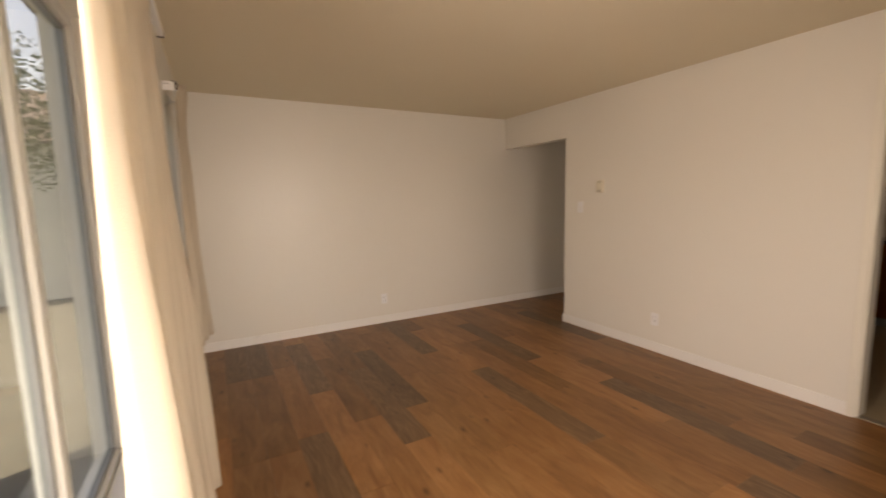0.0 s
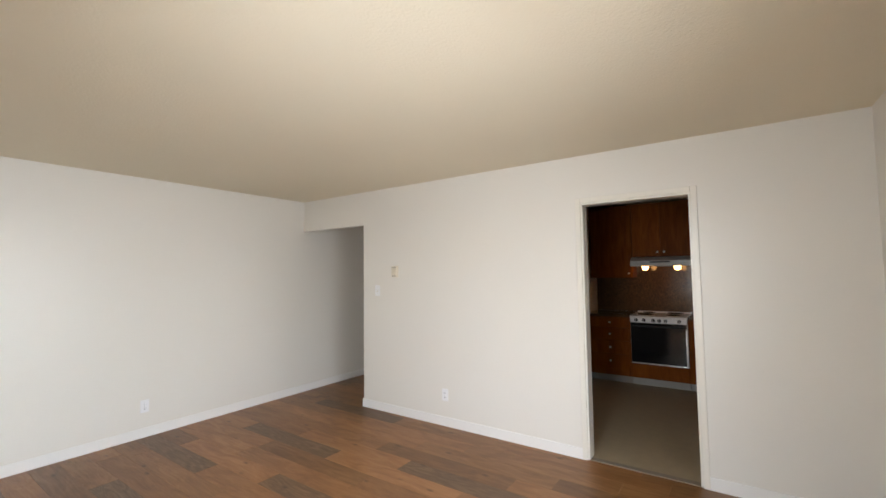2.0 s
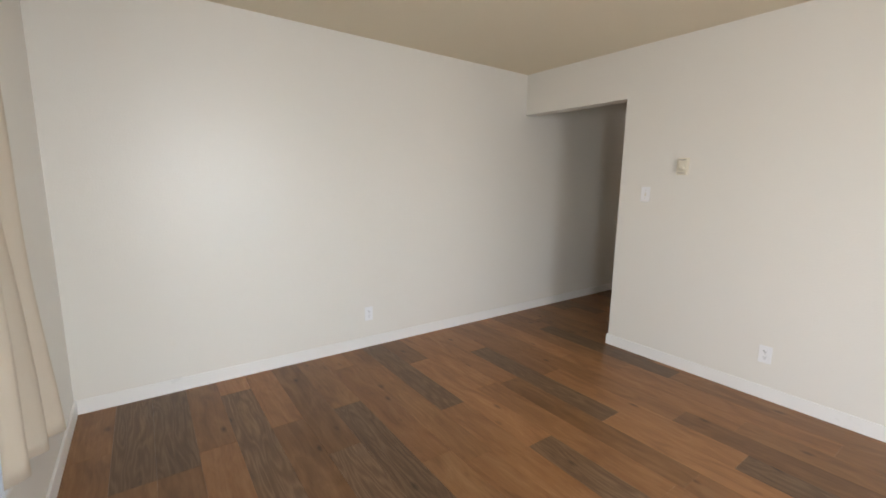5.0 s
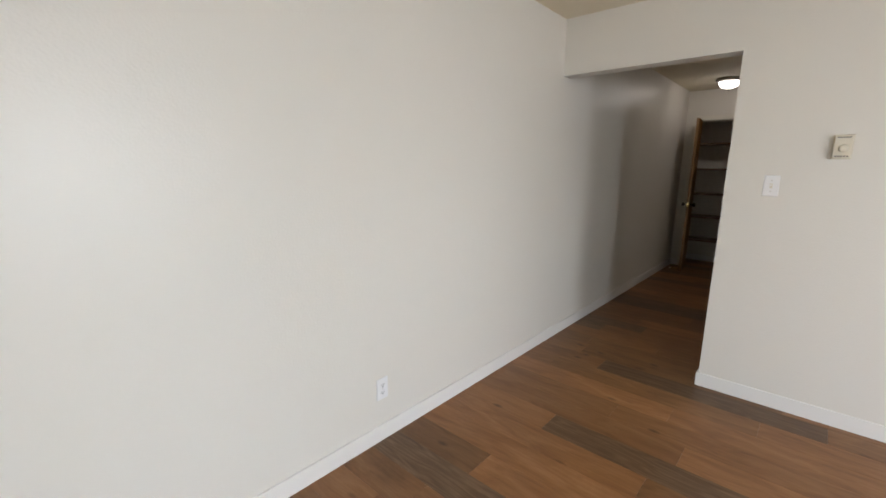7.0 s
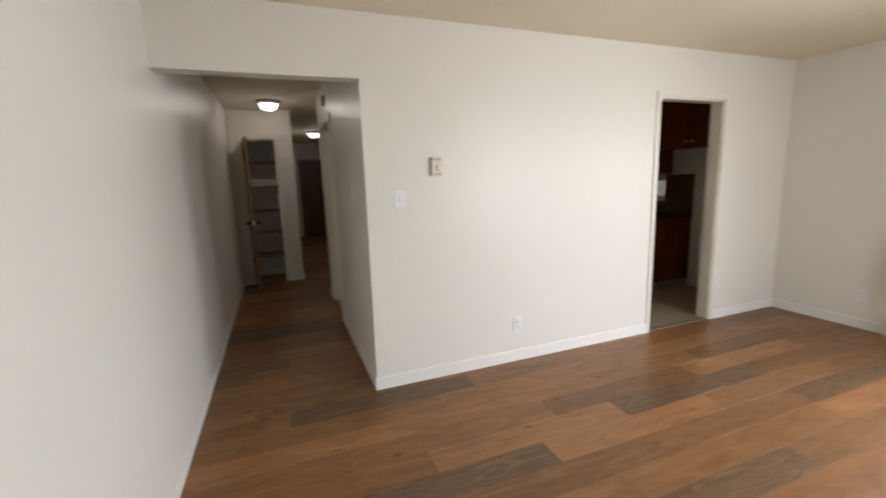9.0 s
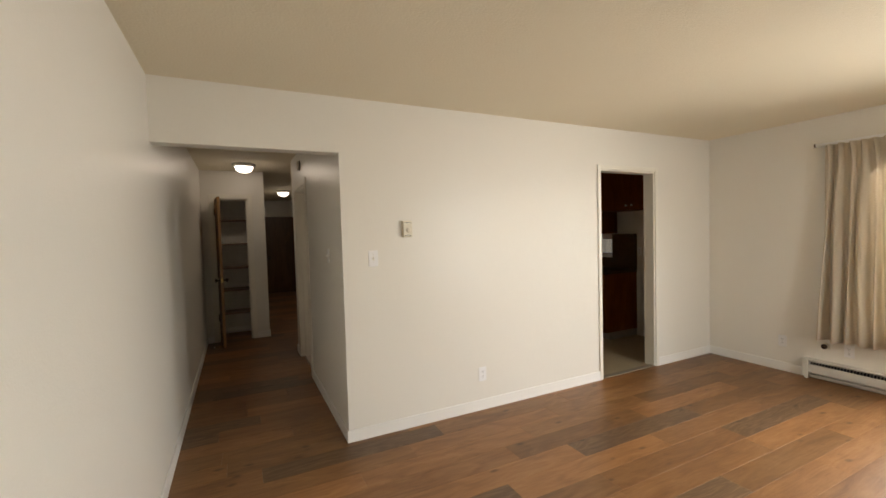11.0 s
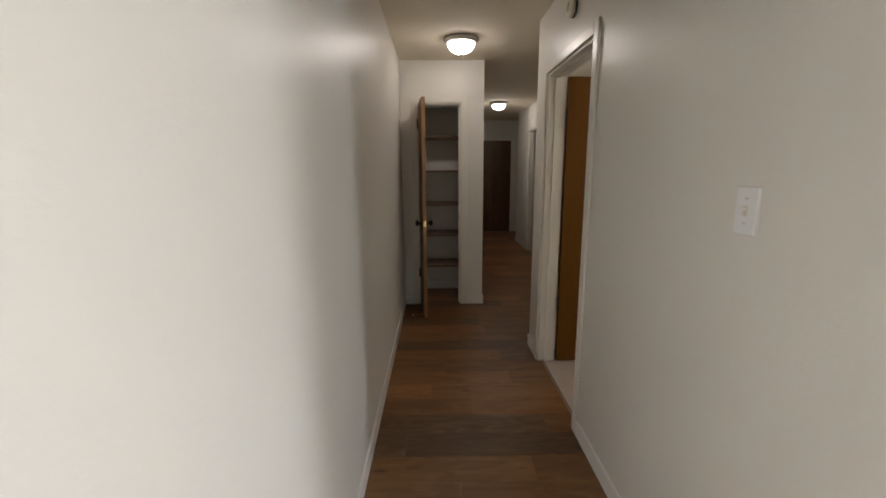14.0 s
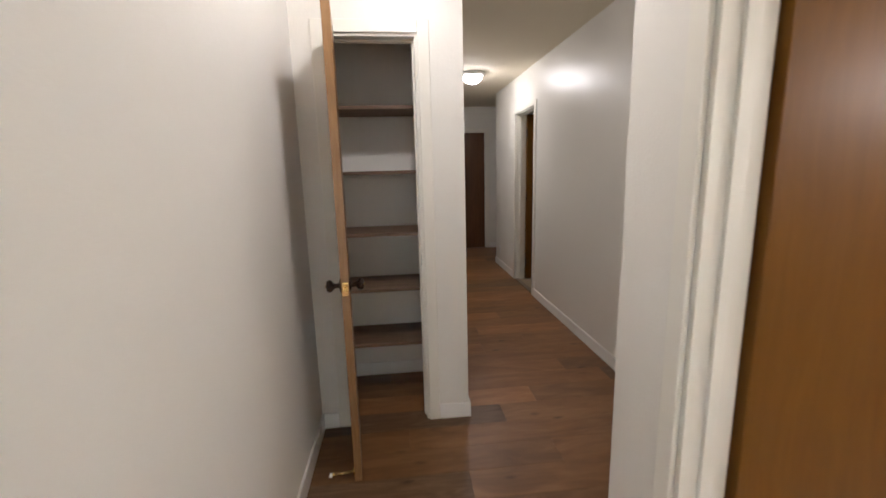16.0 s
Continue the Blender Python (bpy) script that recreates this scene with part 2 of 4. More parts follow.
PLANK_MID = wood("plank_brown", (0.121, 0.053, 0.019), (0.211, 0.099, 0.037), (0.297, 0.155, 0.066), 0.40, width=0.22, mixw=0.30, fig=0.40, stretch=2.6, spread=0.20, spec=0.38)
PLANK_DARK = wood("plank_dark", (0.076, 0.040, 0.020), (0.143, 0.078, 0.038), (0.263, 0.162, 0.090), 0.42, grain=60, bump=0.2, width=0.22, mixw=0.34, fig=0.34, rings=90.0, spec=0.38)
DOORWOOD = wood("varnished_door", (0.112, 0.043, 0.006), (0.150, 0.061, 0.008), (0.190, 0.082, 0.012), 0.40, "Z", 0.05, 0.03, 16, 0.06, False, 0.02, 0.30, spec=0.15, coat_rough=0.26)
DOORDARK = wood("dark_varnished_door", (0.09, 0.035, 0.012), (0.13, 0.052, 0.018), (0.17, 0.075, 0.028), 0.35, "Z", 0.05, 0.3, 16, 0.06, False)
DOOREDGE = wood("door_edge", (0.20, 0.10, 0.035), (0.30, 0.165, 0.07), (0.38, 0.22, 0.10), 0.4, "Z", 0.1, 0.1, 40, 0.05, False)
SHELFWOOD = wood("shelf_wood", (0.10, 0.055, 0.03), (0.165, 0.095, 0.055), (0.22, 0.13, 0.08), 0.5, "X", 0.1, 0, 30, 0.08, False)
CABINET = wood("cabinet_wood", (0.130, 0.032, 0.003), (0.185, 0.048, 0.005), (0.240, 0.070, 0.009), 0.45, "Z", 0.03, 0.0, 18, 0.08, False, spec=0.05)
STUCCO = material("pale_stucco", (0.50, 0.54, 0.50), 0.9, 0, 0.12, 1.5, 0.4, 60)
# shade outside the kitchen window is put into this dark colour
DIM_BOARDS = material("shade_dark_boards", (0.075, 0.07, 0.07), 0.9, 0, 0.25, 4, 0.5, 40)
GROUND = material("dry_grass_ground", (0.11, 0.12, 0.105), 0.95, 0, 0.4, 0.7, 0.5, 20)
LEAF = material("leaf_green", (0.055, 0.10, 0.03), 0.6, 0, 0.35, 6)
BARK = material("bark", (0.14, 0.10, 0.07), 0.9, 0, 0.3, 9, 0.6, 40)
ROOFING = material("roof_shingle", (0.13, 0.11, 0.10), 0.9, 0, 0.2, 8, 0.5, 40)


# ---- mesh helpers ----
def add_box(bm, x0, x1, y0, y1, z0, z1, bevel=0.0, segs=1):
    got = bmesh.ops.create_cube(bm, size=1, matrix=Matrix.LocRotScale(((x0 + x1) / 2, (y0 + y1) / 2, (z0 + z1) / 2), None, (x1 - x0, y1 - y0, z1 - z0)))
    if bevel:
        edges = list({e for v in got["verts"] for e in v.link_edges})
        bmesh.ops.bevel(bm, geom=edges, offset=bevel, segments=segs, profile=0.5, affect="EDGES")
    return bm


def box_bm(*a, **k):
    return add_box(bmesh.new(), *a, **k)


def add_turned(bm, profile, m=None, n=24):
    """A body of revolution round local z from (radius, height) pairs."""
    m = m or Matrix()
    rings = []
    for r, z in profile:
        rings.append([bm.verts.new(m @ Vector((r * math.cos(2 * math.pi * i / n), r * math.sin(2 * math.pi * i / n), z))) for i in range(n)])
    for a, b in zip(rings, rings[1:]):
        for i in range(n):
            bm.faces.new((a[i], a[(i + 1) % n], b[(i + 1) % n], b[i])).smooth = True
    bm.faces.new(rings[0][::-1])
    bm.faces.new(rings[-1])
    return bm


def turned(profile, m=None, n=24):
    return add_turned(bmesh.new(), profile, m, n)


def mesh_of(name, bm, mat):
    bmesh.ops.recalc_face_normals(bm, faces=bm.faces)
    me = bpy.data.meshes.new(name)
    bm.to_mesh(me)
    bm.free()
    me.materials.append(mat)
    return me


def part(name, bm, mat, parent, label=""):
    ob = new(name, mesh_of(name, bm, mat))
    ob.parent = parent
    return tagged(ob, label)


def thing(name, m, label, category, group="", kind=""):
    ob = new(name)
    ob.empty_display_size = 0.05
    ob.matrix_world = m
    return tagged(ob, label, category, group, kind)


def solid(name, bm, mat, label, category, kind="structure", m=None):
    ob = new(name, mesh_of(name, bm, mat))
    if m is not None:
        ob.matrix_world = m
    return tagged(ob, label, category, kind=kind)


def wall(name, axis, a0, a1, u0, u1, z0, z1, holes=(), mat=None, label="smooth cream-white painted plaster wall"):
    """A wall with thickness a0..a1 along axis, running u0..u1, with holes (u0, u1, z0, z1) cut through it."""
    bm = bmesh.new()
    us = sorted({u0, u1, *[h[0] for h in holes], *[h[1] for h in holes]})
    zs = sorted({z0, z1, *[h[2] for h in holes], *[h[3] for h in holes]})

    def full(i, j):
        if not (0 <= i < len(us) - 1 and 0 <= j < len(zs) - 1):
            return False
        u, z = (us[i] + us[i + 1]) / 2, (zs[j] + zs[j + 1]) / 2
        return not any(h[0] < u < h[1] and h[2] < z < h[3] for h in holes)

    def at(a, u, z):
        return bm.verts.new((a, u, z) if axis == "x" else (u, a, z))

    def quad(*p):
        bm.faces.new([at(*q) for q in p])

    for i in range(len(us) - 1):
        for j in range(len(zs) - 1):
            if not full(i, j):
                continue
            p, q, r, s = us[i], us[i + 1], zs[j], zs[j + 1]
            for a in (a0, a1):
                quad((a, p, r), (a, q, r), (a, q, s), (a, p, s))
            if not full(i - 1, j):
                quad((a0, p, r), (a1, p, r), (a1, p, s), (a0, p, s))
            if not full(i + 1, j):
                quad((a0, q, r), (a1, q, r), (a1, q, s), (a0, q, s))
            if not full(i, j - 1):
                quad((a0, p, r), (a1, p, r), (a1, q, r), (a0, q, r))
            if not full(i, j + 1):
                quad((a0, p, s), (a1, p, s), (a1, q, s), (a0, q, s))
    bmesh.ops.remove_doubles(bm, verts=bm.verts, dist=1e-5)
    return solid(name, bm, mat or PAINT, label, "wall")


# ---- plan ----
H = 2.44          # ceiling
XE = 5.30         # east wall of the living room
YS = -3.64        # south wall
XH = 1.092        # east side of the hall mouth
YJ = 2.71         # end of the hall's east wall, where the hall widens
YC = 3.78         # face of the linen closet
XL, XR, YF = 0.82, 1.92, 8.92   # long hall
YA, XA = 7.70, 3.20             # end of the long hall's east wall; east wall of the entry
XK0, YK = 2.88, 3.12            # kitchen west and north faces
WS1 = (1.00, 1.54, 0.40, 2.12)  # south windows: x, x, z, z
WS2 = (2.44, 4.72, 0.40, 2.12)
WE = (-3.15, -1.30, 0.50, 2.04)  # east window: y, y, z, z

wall("wall_west", "x", -0.12, 0, YS - 0.3, 4.49, 0, H)
wall("wall_north", "y", 0, 0.12, 0, XE, 0, H, [(0, XH, 0, 2.055), (3.580, 4.363, 0, 2.05)])
wall("wall_hall_east", "x", XH, 1.212, 0.12, YJ, 0, H, [(1.58, 2.425, 0, 2.03)])
wall("wall_bath_north", "y", YJ - 0.10, YJ, 1.212, XR, 0, H)
wall("wall_bath_north_2", "y", YJ - 0.10, YJ, XR, 2.76, 0, H)
wall("wall_bath_south", "y", 0.78, 0.90, 1.212, 2.76, 0, H)
wall("wall_kitchen_west", "x", 2.76, XK0, 0.12, YK, 0, H)
wall("wall_kitchen_north", "y", YK, YK + 0.12, 2.76, XE, 0, H)
wall("wall_kitchen_east", "x", XE, XE + 0.12, 0, YK + 0.12, 0, H, [(1.38, 2.40, 1.05, 1.37)])
wall("wall_east", "x", XE, XE + 0.12, YS - 0.3, 0, 0, H, [WE])
wall("wall_south", "y", YS - 0.30, YS, 0, XE, 0, H, [WS1, WS2])
wall("wall_closet_front", "y", YC, YC + 0.10, 0, XL, 0, H, [(0.15, 0.60, 0, 2.05)])
wall("wall_closet_back", "y", 4.37, 4.49, 0, 0.66, 0, H)
wall("wall_long_hall_west", "x", 0.66, XL, YC + 0.10, YF, 0, H)
wall("wall_long_hall_east", "x", XR, XR + 0.12, YJ, YA, 0, H, [(5.975, 6.685, 0, 2.03)])
wall("wall_entry_south", "y", YA - 0.12, YA, XR + 0.12, XA, 0, H)
wall("wall_entry_east", "x", XA, XA + 0.12, YA - 0.12, YF + 0.12, 0, H)
wall("wall_far", "y", YF, YF + 0.12, 0.66, XA, 0, H, [(1.10, 2.03, 0, 2.03)])
wall("wall_side_room_south", "y", 5.70, 5.80, XR + 0.12, 3.6, 0, H)
wall("wall_side_room_north", "y", 7.30, 7.40, XR + 0.12, 3.6, 0, H)
wall("wall_side_room_east", "x", 3.6, 3.7, 5.70, 7.40, 0, H)
solid("ceiling", box_bm(-0.12, XE + 0.12, YS - 0.3, YF + 0.2, H, H + 0.14), CEIL, "cream painted ceiling with a stippled spray texture", "ceiling")
solid("subfloor", box_bm(-0.12, XE + 0.12, YS - 0.3, YF + 0.2, -0.16, -0.014), SUB, "dark concrete slab under the floor boards", "floor")
solid("kitchen_floor", box_bm(XK0, XE, 0.03, YK, -0.014, 0.003), VINYL, "beige mottled sheet vinyl kitchen floor", "floor")
solid("bath_floor", box_bm(1.12, 2.76, 0.90, YJ - 0.10, -0.014, 0.0), PALE_VINYL, "pale mottled sheet vinyl floor", "floor")
solid("side_room_floor", box_bm(XR + 0.05, 3.6, 5.80, 7.30, -0.014, 0.0), VINYL, "pale mottled sheet vinyl floor", "floor")
solid("roof", box_bm(-0.5, XE + 0.5, YS - 0.65, YF + 0.7, H + 0.14, H + 0.34), ROOFING, "flat dark roof slab over the flat", "roof")

# thresholds
solid("threshold", box_bm(1.10, 2.03, YF, YF + 0.12, -0.014, 0.0005), ALUSTRIP, "dull metal threshold under the entry door", "threshold")
for n, a in (("threshold", (3.580, 4.363, 0.0, 0.06)), ("threshold", (XH + 0.03, 1.135, 1.58, 2.425)), ("threshold", (XR, XR + 0.05, 5.975, 6.685))):
    solid(n, box_bm(*a, 0.0, 0.008, bevel=0.003), ALUSTRIP, "thin metal floor threshold strip", "threshold")


# baseboards, 9 cm high
def baseboard(x0, x1, y0, y1):
    bm = box_bm(x0, x1, y0, y1, 0.0, 0.088)
    top = [e for e in bm.edges if all(v.co.z > 0.08 for v in e.verts)]
    bmesh.ops.bevel(bm, geom=top, offset=0.004, segments=2, profile=0.5, affect="EDGES")
    solid("baseboard", bm, TRIM, "white painted flat wooden baseboard", "baseboard")


B = 0.012
for a in ((0, B, YS, YC), (XH - B, 3.565, -B, 0), (4.39, XE, -B, 0), (XE - B, XE, -0.90, -B), (B, XE, YS, YS + B),
          (XH - B, XH, 0, 1.523), (XH - B, XH, 2.482, YJ), (B, 0.092, YC - B, YC), (0.658, XL + B, YC - B, YC), (XL, XL + B, YC, YF),
          (XH - B, XR - B, YJ, YJ + B), (XR - B, XR, YJ, 5.918), (XR - B, XR, 6.742, YA), (XR - B, XA, YA, YA + B), (2.09, XA, YF - B, YF), (XL + B, 1.04, YF - B, YF),
          (0.02, 0.64, 4.37 - B, 4.37), (XK0, 3.57, 0.12, 0.12 + B)):
    baseboard(*a)


# ---- door frames ----
def casing(name, axis, face, out, u0, u1, top, label, w=0.055, t=0.014, depth=0.12, stop=True):
    """Painted trim round an opening in a wall whose visible face lies at face (out: +1 or -1 is the way into the room)."""
    th = thing(name, Matrix(), label, "door frame", kind="structure")

    def slab(nm, ua, ub, za, zb, f0, f1, bev=0.004):
        f0, f1 = min(f0, f1), max(f0, f1)
        part(nm, box_bm(f0, f1, ua, ub, za, zb, bevel=bev, segs=2) if axis == "x" else box_bm(ua, ub, f0, f1, za, zb, bevel=bev, segs=2), CASING, th)

    f1 = face + out * t
    slab("casing_side", u0 - w, u0 + 0.004, 0, top + w, face, f1)
    slab("casing_side", u1 - 0.004, u1 + w, 0, top + w, face, f1)
    slab("casing_head", u0 + 0.004, u1 - 0.004, top - 0.004, top + w, face, f1)
    back = face - out * depth
    slab("jamb", u0, u0 + 0.018, 0, top - 0.018, face - out * 0.001, back, 0.002)
    slab("jamb", u1 - 0.018, u1, 0, top - 0.018, face - out * 0.001, back, 0.002)
    slab("jamb_head", u0, u1, top - 0.018, top, face - out * 0.001, back, 0.002)
    if stop:
        s0, s1 = face - out * 0.045, face - out * 0.075
        slab("door_stop_bead", u0 + 0.018, u0 + 0.030, 0, top - 0.03, s0, s1, 0.002)
        slab("door_stop_bead", u1 - 0.030, u1 - 0.018, 0, top - 0.03, s0, s1, 0.002)
        slab("door_stop_bead", u0 + 0.018, u1 - 0.018, top - 0.030, top - 0.018, s0, s1, 0.002)
    return th


casing("kitchen_door_frame", "y", 0, -1, 3.580, 4.363, 2.05, "cream painted wooden frame round the open kitchen doorway", w=0.037, stop=False)
casing("bath_door_frame", "x", XH, -1, 1.58, 2.425, 2.03, "cream painted wooden door frame beside the open brown door")
casing("closet_door_frame", "y", YC, -1, 0.15, 0.60, 2.05, "white painted wooden frame round the open linen closet", depth=0.10)
casing("side_door_frame", "x", XR, -1, 5.975, 6.685, 2.03, "cream painted wooden frame on the long hall")
casing("entry_door_frame", "y", YF, -1, 1.10, 2.03, 2.03, "cream painted frame round the dark entry door")


# ---- doors ----
def knob(parent, x, y, z, way, mat, rose=True, label="round dark bronze door knob"):
    """A turned door knob whose axis points along way (unit vector) from the leaf's face."""
    m = Matrix.Translation((x, y, z)) @ Vector(way).to_track_quat("Z", "Y").to_matrix().to_4x4()
    k = part("knob", turned([(0.030, 0.0), (0.030, 0.004), (0.026, 0.007), (0.011, 0.010), (0.010, 0.028), (0.018, 0.034), (0.026, 0.042), (0.027, 0.052), (0.022, 0.060), (0.008, 0.063)], m), mat, parent, label)
    part("knob_button", turned([(0.006, 0.062), (0.006, 0.066), (0.004, 0.067)], m, 12), BRASS, k)
    return k


def door_leaf(name, m, w, h, t, mat, label, knob_z=0.93, hinge_z=(0.22, 1.05, 1.80), edge_mat=None, latch=True, gap=0.012):
    """A flush leaf in local space: hinge line on z, leaf along +x, thickness from y = 0 to t."""
    th = thing(name, m, label, "door", kind="structure")
    leaf = part("leaf", box_bm(0.003, w, 0, t, gap, h, bevel=0.002), mat, th)
    if edge_mat:
        part("edge_strip", box_bm(w - 0.001, w + 0.002, 0.001, t - 0.001, 0.014, h - 0.002), edge_mat, th, "pale bare wood leading edge")
    knob(leaf, w - 0.065, 0.0, knob_z, (0, -1, 0), BRONZE)
    knob(leaf, w - 0.065, t, knob_z, (0, 1, 0), BRONZE)
    if latch:
        lp = part("latch_plate", box_bm(w + 0.002, w + 0.004, t / 2 - 0.0125, t / 2 + 0.0125, knob_z - 0.029, knob_z + 0.029, bevel=0.0008), BRASS, th, "bright brass latch plate")
        part("latch_bolt", box_bm(w + 0.004, w + 0.013, t / 2 - 0.007, t / 2 + 0.007, knob_z - 0.009, knob_z + 0.009, bevel=0.003), BRASS, lp)
    for z in hinge_z:
        hg = part("hinge", turned([(0.007, z - 0.045), (0.007, z + 0.045)], Matrix.Translation((-0.003, -0.004, 0)), 10), BRONZE, th, "dark metal butt hinge")
        part("hinge_plate", box_bm(0.000, 0.003, 0.000, t - 0.006, z - 0.045, z + 0.045), BRONZE, hg)
        part("hinge_pin_tip", turned([(0.005, z + 0.045), (0.003, z + 0.052)], Matrix.Translation((-0.003, -0.004, 0)), 10), BRONZE, hg)
    return th


# bath door, open into the room, its face to the south
door_leaf("door_bath", pose(1.220, 2.386, 0.0, 0, 0, 0.8), 0.79, 2.005, 0.035, DOORWOOD, "open flush door of glossy amber-brown varnished wood", knob_z=0.965, hinge_z=(0.46, 1.76))
# linen closet door, open flat along the west wall
cd = door_leaf("door_closet", pose(0.170, 3.762, 0.0, 0, 0, -83.8), 0.445, 2.035, 0.034, DOORWOOD, "narrow varnished wooden closet door standing open", knob_z=0.92, hinge_z=(0.35, 1.85), edge_mat=DOOREDGE)
# rigid door stop near the foot of the closet door
ds = part("door_stop", turned([(0.014, 0.0), (0.014, 0.004), (0.005, 0.008), (0.0045, 0.085), (0.008, 0.088), (0.008, 0.102), (0.005, 0.104)], Matrix.Translation((0.405, 0.0, 0.035)) @ pose(0, 0, 0, 90, 0, 0), 14), BRASS, cd, "brass rigid door stop with a white tip")
part("rubber_tip", turned([(0.009, 0.100), (0.009, 0.112), (0.006, 0.114)], Matrix.Translation((0.405, 0.0, 0.035)) @ pose(0, 0, 0, 90, 0, 0), 14), PLASTIC, ds)
# side room door, open into its room
door_leaf("door_side_room", pose(XR + 0.125, 6.633, 0.0, 0, 0, 4), 0.68, 2.02, 0.035, DOORWOOD, "open flush door of amber-brown varnished wood")
# entry door at the end of the long hall
door_leaf("door_entry", pose(2.01, YF + 0.075, 0.0, 0, 0, 180), 0.89, 2.02, 0.040, DOORDARK, "closed dark brown wooden entry door", gap=0.001)
part("strike_plate", box_bm(0.5815, 0.583, 3.80, 3.83, 0.89, 0.95), BRONZE, bpy.data.objects["closet_door_frame"], "dark strike plate")

# ---- linen closet ----
for z in (1.755, 1.40, 1.045, 0.71, 0.365):
    sh = thing("closet_shelf", pose(0.33, 4.235, z - 0.02), "bare brown wooden shelf in the empty linen closet", "shelf", "linen closet shelves")
    part("board", box_bm(-0.327, 0.327, -0.20, 0.134, 0.0, 0.02, bevel=0.002), SHELFWOOD, sh)
    part("cleat", box_bm(-0.329, -0.311, -0.18, 0.134, -0.035, -0.001, bevel=0.002), TRIM, sh, "white painted shelf cleat")
    part("cleat", box_bm(0.311, 0.329, -0.18, 0.134, -0.035, -0.001, bevel=0.002), TRIM, sh, "white painted shelf cleat")


# ---- ceiling lamps ----
def ceiling_lamp(x, y):
    th = thing("ceiling_lamp", pose(x, y, H), "lit frosted glass dome ceiling lamp with nickel ring", "ceiling lamp", "hall ceiling lamps")
    pan = part("ring", turned([(0.136, -0.0005), (0.141, -0.012), (0.136, -0.026), (0.126, -0.036), (0.114, -0.040), (0.112, -0.034), (0.112, -0.002)], n=40), STEEL, th, "brushed nickel ring")
    dome = part("dome", turned([(0.110, -0.034), (0.110, -0.042), (0.105, -0.062), (0.091, -0.084), (0.068, -0.102), (0.040, -0.113), (0.012, -0.117)], n=40), LAMPGLASS, th, "glowing frosted glass dome")
    dome.visible_shadow = False
    part("finial", turned([(0.012, -0.116), (0.013, -0.121), (0.007, -0.125), (0.009, -0.131), (0.006, -0.138), (0.001, -0.140)], n=16), STEEL, dome, "small nickel finial")


ceiling_lamp(0.555, 3.10)
ceiling_lamp(1.35, 6.42)

# made-up light bar: stands in for the unseen source that gleams on the bath door
th = thing("bath_light_stand_in", pose(2.76, 1.60, 1.72, 0, 0, -90), "made-up lit nickel bar with three globes for the unseen bath light", "wall lamp")
part("back_plate", box_bm(-0.24, 0.24, -0.025, 0, -0.045, 0.045, bevel=0.006, segs=2), STEEL, th)
for x in (-0.16, 0.0, 0.16):
    g = part("globe", turned([(0.012, -0.055), (0.035, -0.043), (0.050, -0.022), (0.055, 0.0), (0.050, 0.022), (0.035, 0.043), (0.012, 0.055)], Matrix.Translation((x, -0.085, 0)), 20), LAMPGLASS, th, "glowing globe of the made-up bath light")
    g.visible_shadow = False
    part("socket", turned([(0.022, 0.0), (0.022, 0.035)], Matrix.Translation((x, -0.025, 0)) @ pose(0, 0, 0, 90, 0, 0), 14), STEEL, th)


# ---- wall fittings ----
def plate(th, w=0.072, h=0.116):
    return part("cover_plate", box_bm(-w / 2, w / 2, -0.006, 0, -h / 2, h / 2, bevel=0.003, segs=2), PLASTIC, th)


def outlet(m, label="white duplex wall outlet with cover plate"):
    """Local space: wall plane y = 0, the room lies at -y."""
    th = thing("wall_outlet", m, label, "outlet", "wall outlets")
    plate(th)
    for z in (0.0205, -0.0205):
        f = part("receptacle", turned([(0.0165, 0.0), (0.0165, 0.0030), (0.015, 0.0036)], Matrix.Translation((0, -0.005, z)) @ pose(0, 0, 0, 90, 0, 0), 20), PLASTIC, th)
        for sx in (-0.0065, 0.0065):
            part("slot", box_bm(sx - 0.0014, sx + 0.0014, -0.0092, -0.0084, z - 0.002, z + 0.007), SLOT, f)
        part("ground_hole", box_bm(-0.0025, 0.0025, -0.0092, -0.0084, z - 0.011, z - 0.006), SLOT, f)
    part("screw", turned([(0.003, 0), (0.003, 0.0015)], Matrix.Translation((0, -0.006, 0)) @ pose(0, 0, 0, 90, 0, 0), 10), STEEL, th)
    return th


def light_switch(m):
    th = thing("light_switch", m, "white toggle light switch with cover plate", "light switch", "light switches")
    plate(th)
    part("toggle_frame", box_bm(-0.006, 0.006, -0.0075, -0.0055, -0.013, 0.013), CREAM, th)
    part("toggle", box_bm(-0.004, 0.004, -0.019, -0.006, 0.000, 0.009, bevel=0.0015), PLASTIC, th)
    for z in (0.03, -0.03):
        part("screw", turned([(0.003, 0), (0.003, 0.0015)], Matrix.Translation((0, -0.006, z)) @ pose(0, 0, 0, 90, 0, 0), 10), STEEL, th)


outlet(pose(2.213, 0, 0.298))
outlet(pose(0, -1.765, 0.285, 0, 0, 90))
outlet(pose(XE, -0.72, 0.30, 0, 0, -90))
outlet(pose(XE, -1.23, 0.315, 0, 0, -90))
outlet(pose(XR, 7.45, 0.25, 0, 0, -90))
light_switch(pose(1.313, 0, 1.306))
light_switch(pose(XH, 0.50, 1.315, 0, 0, -90))

